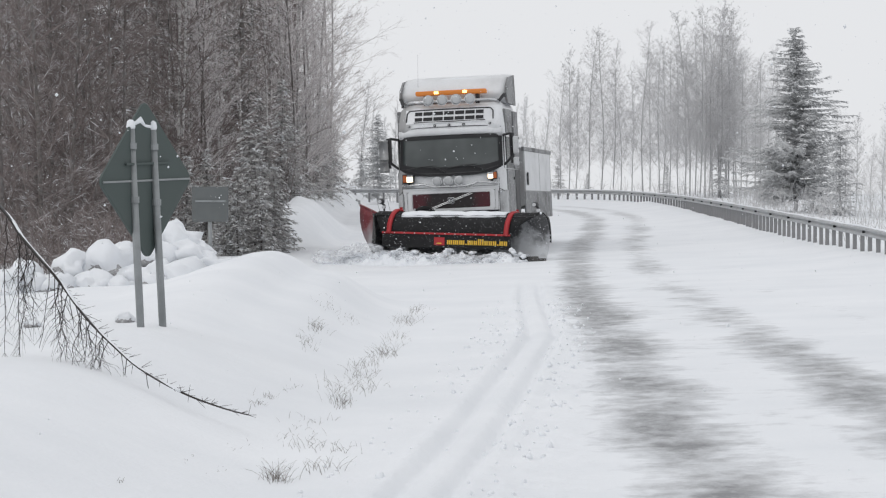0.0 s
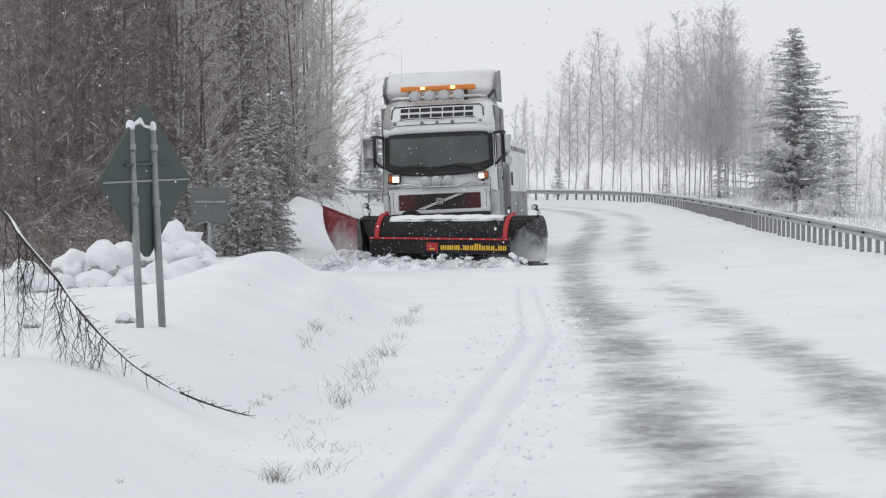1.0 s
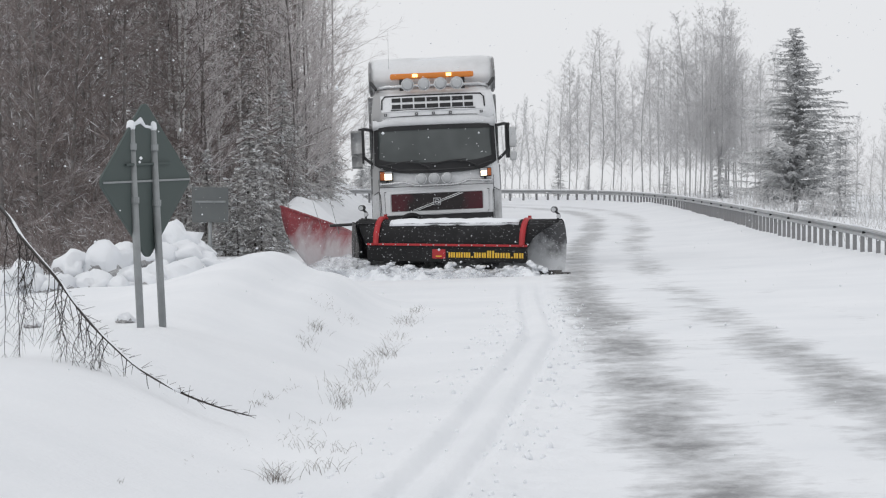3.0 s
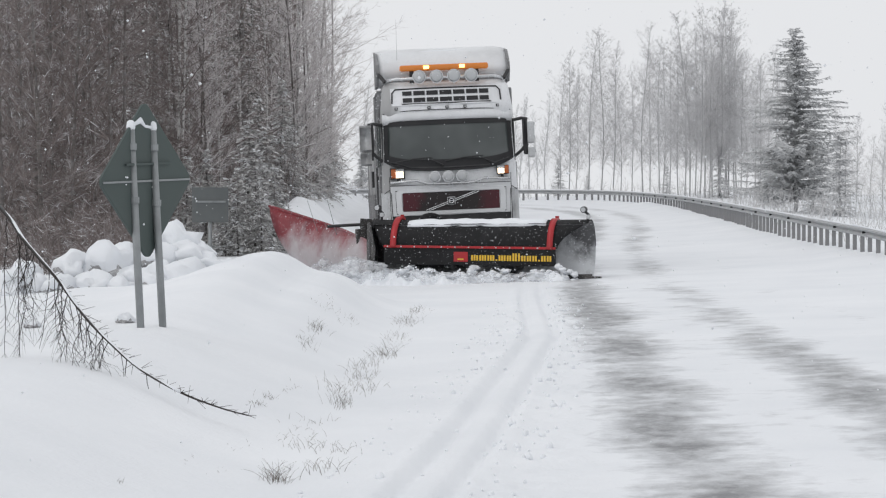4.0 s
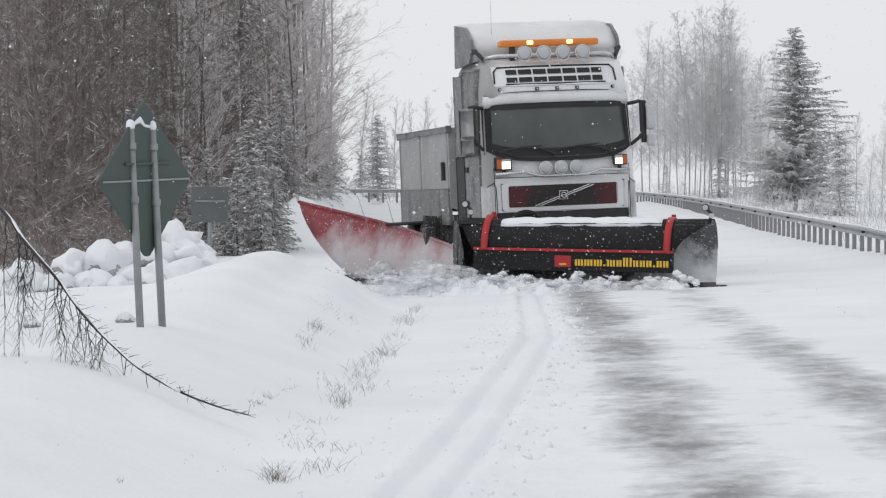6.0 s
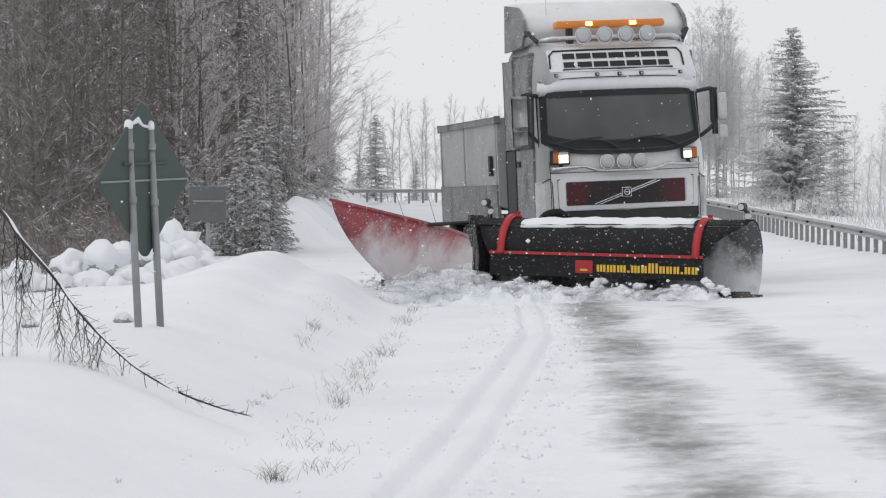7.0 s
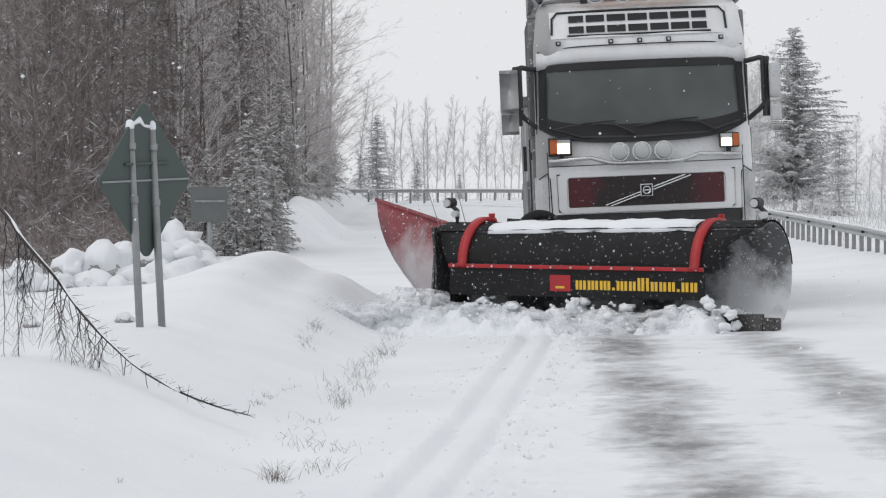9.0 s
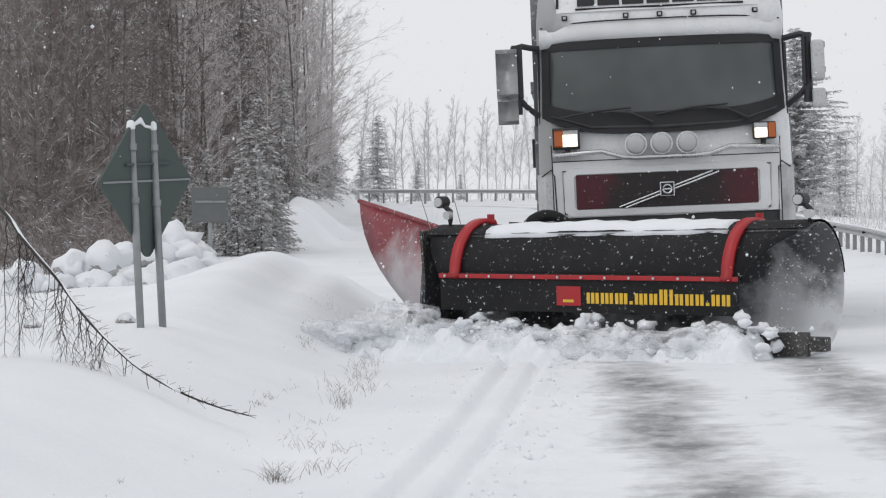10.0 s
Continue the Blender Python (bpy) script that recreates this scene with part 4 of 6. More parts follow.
# ---------------------------------------------------------------- vegetation materials
def make_tree_materials():
    def bark(name, light, dark, scale=6.0, snow=0.0):
        m = Mat(name, light, 0.85)
        c = m.ramp(m.noise(scale, 5, 0.6, (1, 1, 2.5)), [(0.38, dark), (0.55, light)])
        c = m.mix(m.math("MULTIPLY", m.noise(1.5, 3), 0.5), c, dark)
        if snow:
            f = m.math("MULTIPLY", m.up(-0.1, 0.9), m.ramp(m.noise(5, 5), [(0.5 - snow * 0.3, 0.0), (0.62, 1.0)]))
            c = m.mix(f, c, SNOW)
        m.color(c)
        m.bump(m.noise(scale * 5, 3), 0.4, 0.01)
        M[name] = m.m

    def twig(name, a, b, snow):
        m = Mat(name, a, 0.85)
        c = m.mix(m.island(), a, b)
        f = m.math("MULTIPLY", m.up(0.0, 0.8), m.ramp(m.noise(2.5, 5), [(0.45, 0.0), (0.65, 1.0)]))
        c = m.mix(m.math("MULTIPLY", f, snow), c, SNOW)
        m.color(c)
        m.bump(m.noise(30, 2), 0.2, 0.004)
        M[name] = m.m

    bark("birch_bark", (0.56, 0.545, 0.535), (0.13, 0.12, 0.115), 7.0)
    bark("dark_bark", (0.16, 0.14, 0.13), (0.075, 0.065, 0.06), 9.0, 0.35)
    # light grey bark beyond the rail: haze is painted into it
    bark("hazy_bark", (0.52, 0.52, 0.525), (0.33, 0.33, 0.335), 7.0, 0.4)
    twig("dark_twig", (0.118, 0.096, 0.090), (0.235, 0.198, 0.188), 0.8)
    # twigs beyond the rail, lightened in colour to stand for haze
    twig("hazy_twig", (0.46, 0.455, 0.46), (0.58, 0.575, 0.58), 0.6)
    # twigs of the wood's farther trees, lightened to carry the haze
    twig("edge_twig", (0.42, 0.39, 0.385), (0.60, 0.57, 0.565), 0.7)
    # snow-laden needles, paled further by haze mixed into the colour
    twig("snowy_hazy_needle", (0.32, 0.31, 0.304), (0.55, 0.54, 0.53), 1.0)
    twig("needle", (0.15, 0.140, 0.132), (0.28, 0.262, 0.25), 0.9)
    # needles beyond the rail, with haze mixed into their grey
    twig("hazy_needle", (0.52, 0.525, 0.53), (0.65, 0.655, 0.66), 0.12)
    # far trees: the haze before them is part of these pale colours
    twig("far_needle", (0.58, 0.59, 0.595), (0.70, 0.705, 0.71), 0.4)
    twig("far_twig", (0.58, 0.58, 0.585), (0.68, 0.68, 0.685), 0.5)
    twig("straw", (0.06, 0.05, 0.042), (0.18, 0.15, 0.125), 0.15)
    twig("branch_bark", (0.022, 0.018, 0.017), (0.05, 0.042, 0.04), 0.25)


make_tree_materials()


class Sticks:
    """Many thin three-sided sticks in one mesh."""

    def __init__(self):
        self.v, self.f = [], []

    def add(self, p0, p1, r0, r1):
        p0, p1 = Vector(p0), Vector(p1)
        d = p1 - p0
        if d.length < 1e-5:
            return
        a = d.orthogonal().normalized()
        b = d.normalized().cross(a)
        i = len(self.v)
        for p, r in ((p0, r0), (p1, r1)):
            for k in range(3):
                w = k * math.tau / 3
                self.v.append(p + (a * math.cos(w) + b * math.sin(w)) * r)
        for k in range(3):
            j = (k + 1) % 3
            self.f.append((i + k, i + j, i + 3 + j, i + 3 + k))

    def leaf(self, p, u, w):
        """A long flat tip of twig with needles, a folded four-cornered blade."""
        i = len(self.v)
        self.v += [p, p + u * 0.45 + w, p + u, p + u * 0.45 - w]
        self.f += [(i, i + 1, i + 2), (i, i + 2, i + 3)]

    def mesh(self, name, mat, parent):
        me = bpy.data.meshes.new(name)
        me.from_pydata([tuple(v) for v in self.v], [], self.f)
        me.materials.append(M[mat])
        ob = new(name, me)
        ob.parent = parent
        return ob


def bare_tree(seed, h, r, first, spread, trunk_mat, twig_mat, limbs=34, twigs=7, name="birch_tree", label="bare birch tree with thin snow-dusted twigs", thick=1.0, rises=(0.5, 1.5), tips=5, fine=0.007):
    rnd = random.Random(seed)
    tree = empty(name, label, "tree")
    bend = rnd.uniform(0, 6.28)
    lean = rnd.uniform(0.01, 0.09) * h

    def stem(u):
        return Vector((math.cos(bend) * lean * u ** 2 + 0.06 * math.sin(u * 7 + seed), math.sin(bend) * lean * u ** 2 + 0.06 * math.cos(u * 6 + seed * 2), h * u - 0.4))
    part("trunk", tube([stem(u) for u in np.linspace(0, 1, 12)], [r * (1 - u) ** 0.8 + 0.006 for u in np.linspace(0, 1, 12)], 7), trunk_mat, tree, "", True)
    s = Sticks()
    for k in range(limbs):
        u = first + (0.97 - first) * (k + rnd.random()) / limbs
        a = rnd.uniform(0, 6.28)
        rise = rnd.uniform(*rises)
        ln = h * spread * (1.05 - u) ** 0.7 * rnd.uniform(0.6, 1.2)
        d = Vector((math.cos(a), math.sin(a), rise)).normalized()
        p = stem(u)
        rr = (0.012 + 0.020 * (1 - u)) * thick
        steps = 4
        for j in range(steps):
            d2 = (d + Vector((rnd.uniform(-.2, .2), rnd.uniform(-.2, .2), rnd.uniform(-0.15, 0.2)))).normalized()
            q = p + d2 * ln / steps
            s.add(p, q, rr, rr * 0.72)
            for _ in range(rnd.randint(1, max(1, twigs // 2))):
                e = (d2 + Vector((rnd.uniform(-1, 1), rnd.uniform(-1, 1), rnd.uniform(-0.5, 0.8)))).normalized()
                tl = ln * rnd.uniform(0.18, 0.42)
                m = p.lerp(q, rnd.random())
                m2 = m + e * tl * 0.5
                s.add(m, m2, rr * 0.5, rr * 0.35)
                for _ in range(tips):
                    e2 = (e + Vector((rnd.uniform(-.9, .9), rnd.uniform(-.9, .9), rnd.uniform(-0.7, 0.6)))).normalized()
                    at = m.lerp(m2, rnd.uniform(0.2, 1.0))
                    s.leaf(at, e2 * tl * rnd.uniform(0.22, 0.6), e2.orthogonal().normalized() * fine)
            p, d, rr = q, d2, rr * 0.72
    s.mesh("crown", twig_mat, tree)
    return tree


def spruce(seed, h, radius, twig_mat, trunk_mat, label, first=0.06, sag=0.35, name="spruce_tree", dense=1.0, leaf=1.0, per=2, rag=0.0):
    rnd = random.Random(seed)
    tree = empty(name, label, "tree")
    part("trunk", tube([(0.03 * math.sin(u * 9), 0.03 * math.cos(u * 8), h * u - 0.3) for u in np.linspace(0, 1, 8)], [0.012 * h * (1 - u) + 0.01 for u in np.linspace(0, 1, 8)], 7), trunk_mat, tree, "", True)
    s = Sticks()
    z = h * first
    while z < h * 0.985:
        u = z / h
        reach = radius * (1 - u) ** (0.75 - 0.2 * rag) * rnd.uniform(0.62, 1.12) + 0.06
        n = max(4, int(7 * dense))
        for k in range(n):
            a = (k + rnd.random()) * math.tau / n
            ln = reach * rnd.uniform(0.55 - 0.25 * rag, 1.15 + 0.15 * rag) * (1 + 0.38 * rag * math.cos(a - 5.6 + 2.2 * math.sin(z * 1.3)))
            out = Vector((math.cos(a), math.sin(a), 0))
            side = Vector((-out.y, out.x, 0))
            lift = rnd.uniform(-0.16, 0.16) * (1 + 1.8 * rag)
            droop = sag * rnd.uniform(0.3, 1.6)
            p = Vector((0, 0, z + lift))
            segs = max(2, int(ln / 0.22))
            for j in range(segs):
                w = (j + 1) / segs
                q = Vector((out.x * ln * w, out.y * ln * w, z + lift + 0.16 * ln * w - droop * ln * w * w + (0.20 * ln * max(0, w - 0.7))))
                s.add(p, q, 0.014, 0.009)
                for sd in (-1, 1):
                    for _ in range(per):
                        m = p.lerp(q, rnd.random())
                        tl = leaf * (0.14 + 0.30 * ln * (1 - w * 0.6) * 0.5) * rnd.uniform(0.6, 1.3)
                        dirn = (out * rnd.uniform(0.3, 1.0) + side * sd * rnd.uniform(0.4, 1.1) + Vector((0, 0, rnd.uniform(-0.75, 0.1)))).normalized()
                        s.leaf(m, dirn * tl, dirn.cross(Vector((rnd.uniform(-1, 1), rnd.uniform(-1, 1), 1))).normalized() * rnd.uniform(0.022, 0.045) * leaf)
                p = q
        z += rnd.uniform(0.16, 0.26) / dense
    s.mesh("crown", twig_mat, tree)
    return tree


def across_at(px, y):
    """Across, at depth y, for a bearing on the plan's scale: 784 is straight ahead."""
    return (px - 784) / 4200.0 * y


def plant(proto, x, y, scale, turn, dz=0.0):
    scale = scale / proto.scale.x
    m = Matrix.Translation((x, y, gz(x, y) + dz)) @ Matrix.Rotation(turn, 4, "Z") @ Matrix.Diagonal((scale, scale, scale, 1))
    return copy_thing(proto, m)


def park(proto, x, y, scale=1.0, turn=0.0):
    proto.matrix_basis = Matrix.Translation((x, y, gz(x, y))) @ Matrix.Rotation(turn, 4, "Z") @ Matrix.Diagonal((scale, scale, scale, 1))


def build_left_wood():
    rnd = random.Random(11)
    L1 = "bare dark deciduous tree with snow-dusted twigs at the wood's edge"
    L2 = "slim birch with pale trunk standing in the wood"
    bare = [bare_tree(100 + k, 13 + k, 0.048, 0.03, 0.18, "dark_bark", "dark_twig", 60, 8, "forest_tree", L1, 0.8, (0.2, 1.6), 8, 0.0065) for k in range(4)]
    pale = [bare_tree(110 + k, 13 + k, 0.045, 0.03, 0.18, "dark_bark", "edge_twig", 60, 8, "forest_tree", "bare tree deep in the wood, snow-dusted twigs paled by haze in their colour", 0.8, (0.2, 1.6), 8, 0.0065) for k in range(2)]
    slim = [bare_tree(120 + k, 14 + k, 0.036, 0.12, 0.13, "birch_bark", "dark_twig", 40, 8, "birch_tree", L2, 0.8, (0.2, 1.5), 6, 0.006) for k in range(3)]
    fir = [spruce(140 + k, 12 + k, 1.9, "needle", "dark_bark", "dark spruce tree dusted with snow in the wood", 0.03, 0.4, "spruce_tree", 0.72) for k in range(3)]
    young = [spruce(150 + k, 3.4 + 0.5 * k, 1.2, "snowy_hazy_needle", "dark_bark", "young spruce bush laden with snow, haze in its colour", 0.02, 0.5, "young_spruce", 1.2) for k in range(2)]
    for i, p in enumerate(bare + pale + slim + fir):
        p["group"] = "trees of the wood"
        park(p, -24 - 2 * i, 100 + (i % 3) * 5)
    for i, p in enumerate(young):
        p["group"] = "young spruces"
        park(p, -6.0 + 0.7 * i, 77 + i)
    # open edge towards the road: lighter crowns, haze put into their twig colour
    for px, y, k in ((560, 92, 0), (535, 84, 1), (515, 80, 0)):
        plant(pale[k], across_at(px, y) + 0.1, y, rnd.uniform(0.8, 1.0), rnd.uniform(0, 6))
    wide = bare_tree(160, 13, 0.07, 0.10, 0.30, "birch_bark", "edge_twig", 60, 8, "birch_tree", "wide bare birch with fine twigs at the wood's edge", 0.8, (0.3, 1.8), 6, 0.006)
    wide["group"] = "edge birches"
    park(wide, across_at(566, 90), 90)
    for px, y, s in ((588, 97, 0.9), (548, 86, 0.85), (580, 108, 0.95), (525, 82, 0.8)):
        plant(wide, across_at(px, y), y, s, rnd.uniform(0, 6))
    # pale stems that stand out
    for px, y in ((165, 62), (310, 64), (322, 64), (300, 66), (375, 70), (470, 76), (395, 74), (150, 60), (262, 68), (440, 80), (85, 64), (215, 66), (500, 84), (120, 70), (185, 72), (240, 75), (285, 78), (340, 72), (355, 80), (410, 84), (425, 70), (455, 86), (485, 90), (520, 88), (50, 68), (25, 72), (135, 78), (335, 66), (388, 68)):
        plant(rnd.choice(slim), across_at(px, y), y, rnd.uniform(0.85, 1.1), rnd.uniform(0, 6))
    n = 0
    while n < 94:
        y = rnd.uniform(61, 116)
        x = rnd.uniform(-0.2 * y - 3, -5.2 - 0.01 * (y - 60))
        if y < 68 and x > -6.5:
            continue
        kind = rnd.random()
        if 784 + 4200 * x / y > 500 and rnd.random() < 0.72:
            n += 0.4
            continue
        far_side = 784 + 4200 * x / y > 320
        # deeper and roadward trees take the twigs with haze in their colour
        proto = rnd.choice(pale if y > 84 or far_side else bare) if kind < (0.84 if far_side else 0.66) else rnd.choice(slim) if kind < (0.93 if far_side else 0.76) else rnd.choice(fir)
        plant(proto, x, y, rnd.uniform(0.7, 1.15), rnd.uniform(0, 6.28))
        n += 1
    for px, y in ((8, 53), (40, 55), (70, 52), (100, 56), (130, 54), (165, 57), (200, 55), (25, 60), (85, 59), (150, 61), (225, 58), (60, 57), (118, 58)):
        plant(rnd.choice(bare), across_at(px, y), y, rnd.uniform(0.8, 1.05), rnd.uniform(0, 6))
    for px, y, s in ((420, 57, 0.62), (452, 58, 0.75), (484, 58.5, 0.62), (440, 59.5, 0.95), (400, 57, 0.55), (365, 60, 0.65), (470, 59.5, 0.9), (492, 60, 0.6), (330, 61, 0.7), (560, 92, 0.8), (535, 88, 0.9), (580, 97, 0.8), (520, 82, 0.9), (545, 94, 1.0), (565, 100, 0.9), (510, 79, 0.8), (462, 57, 0.55), (555, 96, 0.8), (575, 104, 1.0),
                     (260, 62, 0.6)):
        plant(young[int(px) % 2], across_at(px, y), y, s, rnd.uniform(0, 6))
    # scrub between the stems
    s = Sticks()
    for _ in range(3600):
        y = rnd.uniform(60, 112)
        x = rnd.uniform(-0.2 * y - 2, -5.0 - 0.01 * (y - 60)) if y < 75 else rnd.uniform(-12, -4.9)
        if y < 70 and x > -6.8:
            continue
        p = Vector((x, y, gz(x, y) - 0.1))
        h = rnd.uniform(0.6, 2.6)
        d = Vector((rnd.uniform(-.35, .35), rnd.uniform(-.35, .35), 1)).normalized()
        s.add(p, p + d * h, 0.014, 0.005)
        for _ in range(8):
            at = p + d * h * rnd.uniform(0.15, 0.98)
            e = Vector((rnd.uniform(-1, 1), rnd.uniform(-1, 1), rnd.uniform(-0.2, 1.2))).normalized()
            s.leaf(at, e * rnd.uniform(0.2, 0.7), e.orthogonal().normalized() * 0.010)
    for _ in range(900):
        y = rnd.uniform(46, 61)
        x = rnd.uniform(-0.2 * y, -0.128 * y)
        p = Vector((x, y, gz(x, y) - 0.1))
        h = rnd.uniform(0.3, 1.5)
        d = Vector((rnd.uniform(-.4, .4), rnd.uniform(-.4, .4), 1)).normalized()
        s.add(p, p + d * h, 0.010, 0.004)
        for _ in range(8):
            at = p + d * h * rnd.uniform(0.1, 0.98)
            e = Vector((rnd.uniform(-1, 1), rnd.uniform(-1, 1), rnd.uniform(-0.2, 1.2))).normalized()
            s.leaf(at, e * rnd.uniform(0.15, 0.5), e.orthogonal().normalized() * 0.008)
    tagged(s.mesh("undergrowth", "dark_twig", None), "tangled brown undergrowth dusted with snow in the wood", "undergrowth", kind="stuff")
    # far wood behind, which nobody could count
    s = Sticks()
    for k in range(2600):
        y = rnd.uniform(112, 150)
        x = rnd.uniform(-0.24 * y - 8, -0.062 * y)
        h = rnd.uniform(5, 15)
        z = gz(x, y)
        tx = x + rnd.uniform(-.3, .3)
        s.add((x, y, z - 0.2), (tx, y, z + h), rnd.uniform(0.03, 0.09), 0.02)
        for _ in range(9):
            u = rnd.uniform(0.05, 1)
            a = rnd.uniform(0, 6.28)
            p = Vector((x + (tx - x) * u, y, z + h * u))
            q = p + Vector((math.cos(a), math.sin(a), rnd.uniform(-0.5, 0.6))) * rnd.uniform(0.5, 1.6)
            s.add(p, q, 0.03, 0.012)
    far = s.mesh("far_wood", "dark_twig", None)
    tagged(far, "dense dark wood far behind the edge trees", "wood", kind="stuff")


def build_right_trees():
    rnd = random.Random(23)
    lab = "bare birch beyond the guard rail, haze in its pale colour"
    b = [bare_tree(200 + k, 10, 0.040, 0.16, 0.36, "hazy_bark", "hazy_twig", 74, 9, "birch_tree", lab, 0.32, (0.7, 2.0), 9, 0.0042) for k in range(5)]
    for k, p in enumerate(b):
        p["group"] = "birches beyond the rail"
        park(p, across_at(1240 + 15 * k, 104 + k), 104 + k, 0.76)
    rows = [(990, 118, 0.65), (1008, 120, 0.85), (1040, 122, 1.0), (1066, 118, 1.02), (1086, 121, 0.9), (1100, 124, 0.7), (1136, 118, 1.0), (1150, 122, 0.8), (1165, 119, 0.92), (1186, 116, 0.75),
            (1200, 112, 0.85), (1212, 110, 0.95), (1222, 108, 1.02), (1232, 112, 1.0), (1250, 106, 1.05), (1262, 109, 1.0), (1274, 105, 1.08), (1283, 110, 1.0), (1292, 106, 1.0), (1303, 108, 0.92), (1312, 104, 0.8),
            (1322, 108, 0.7), (1345, 100, 0.88), (1360, 102, 0.8), (1376, 98, 0.85), (1335, 104, 0.75), (1495, 84, 0.52), (1515, 86, 0.58), (1540, 82, 0.48), (1560, 84, 0.52), (1580, 83, 0.6), (1480, 92, 0.6), (1120, 128, 0.7), (1020, 128, 0.7), (1175, 126, 0.8)]
    for px, y, s in rows:
        plant(rnd.choice(b), across_at(px, y), y, s * y / 108.0 * rnd.uniform(0.76, 0.92), rnd.uniform(0, 6.28))
    sp = spruce(230, 6.7, 2.75, "hazy_needle", "hazy_bark", "tall snow-dusted grey-green spruce beyond the rail, haze in its colour", 0.10, 0.16, "spruce_tree", 1.7, 0.70, 5, 0.55)
    park(sp, across_at(1408, 88), 88)
    sp2 = spruce(231, 3.2, 1.0, "hazy_needle", "hazy_bark", "small spruce beyond the rail, haze in its pale colour", 0.03, 0.3, "spruce_tree")
    sp2["group"] = "small spruces"
    park(sp2, across_at(1486, 84), 84, 0.95)
    for px, y, s in ((988, 122, 0.6), (1180, 118, 0.45), (1040, 124, 0.35), (1275, 106, 0.75), (1372, 96, 0.8), (1455, 86, 0.8), (1360, 100, 0.7), (1440, 90, 0.7)):
        plant(sp2, across_at(px, y), y, s, rnd.uniform(0, 6))
    # across the bend, with distance haze put into the tree colours
    fb = [bare_tree(240 + k, 7.0, 0.05, 0.22, 0.28, "far_twig", "far_twig", 40, 8, "birch_tree", "bare birch far across the bend, paled by haze in its colour", 0.6, (0.8, 3.0), 6, 0.0055) for k in range(2)]
    for k, p in enumerate(fb):
        p["group"] = "birches across the bend"
        park(p, across_at(700 + 60 * k, 146), 146, 0.95)
    for px in (690, 712, 735, 752, 775, 790, 806, 822, 848, 862, 878, 893, 906, 920, 935, 950, 965, 640, 660):
        y = rnd.uniform(138, 160)
        plant(rnd.choice(fb), across_at(px, y), y, rnd.uniform(0.7, 1.0), rnd.uniform(0, 6))
    fs = spruce(250, 5.2, 1.9, "far_needle", "far_twig", "spruce far across the bend, paled by haze in its colour", 0.05, 0.3, "spruce_tree", 1.4, 0.8, 3)
    fs["group"] = "spruces across the bend"
    park(fs, across_at(669, 126), 126, 0.9)
    for px, y, s in ((740, 132, 0.45), (815, 134, 0.3), (758, 140, 0.2), (640, 138, 0.4)):
        plant(fs, across_at(px, y), y, s, rnd.uniform(0, 6))


def build_brush():
    """Low scrub behind the rail, too fine to count."""
    rnd = random.Random(31)
    s = Sticks()
    line = curve_points(RAIL, 0.8)
    for _ in range(750):
        k = rnd.randrange(30, len(line))
        d = line[min(k + 1, len(line) - 1)] - line[k - 1]
        n = Vector((d[1], -d[0], 0)).normalized()
        p = Vector(line[k]) + n * (0.8 + 9 * rnd.random() ** 1.6)
        p.z = gz(p.x, p.y) - 0.1
        h = rnd.uniform(0.4, 1.4)
        dd = Vector((rnd.uniform(-.3, .3), rnd.uniform(-.3, .3), 1)).normalized()
        s.add(p, p + dd * h, 0.012, 0.004)
        for _ in range(6):
            at = p + dd * h * rnd.uniform(0.25, 0.95)
            e = Vector((rnd.uniform(-1, 1), rnd.uniform(-1, 1), rnd.uniform(0, 1.2))).normalized()
            s.leaf(at, e * rnd.uniform(0.15, 0.55), e.orthogonal().normalized() * 0.008)
    tagged(s.mesh("roadside_brush", "hazy_twig", None), "thin scrub behind the guard rail, haze in its pale colour", "scrub", kind="stuff")


build_left_wood()
build_right_trees()
build_brush()


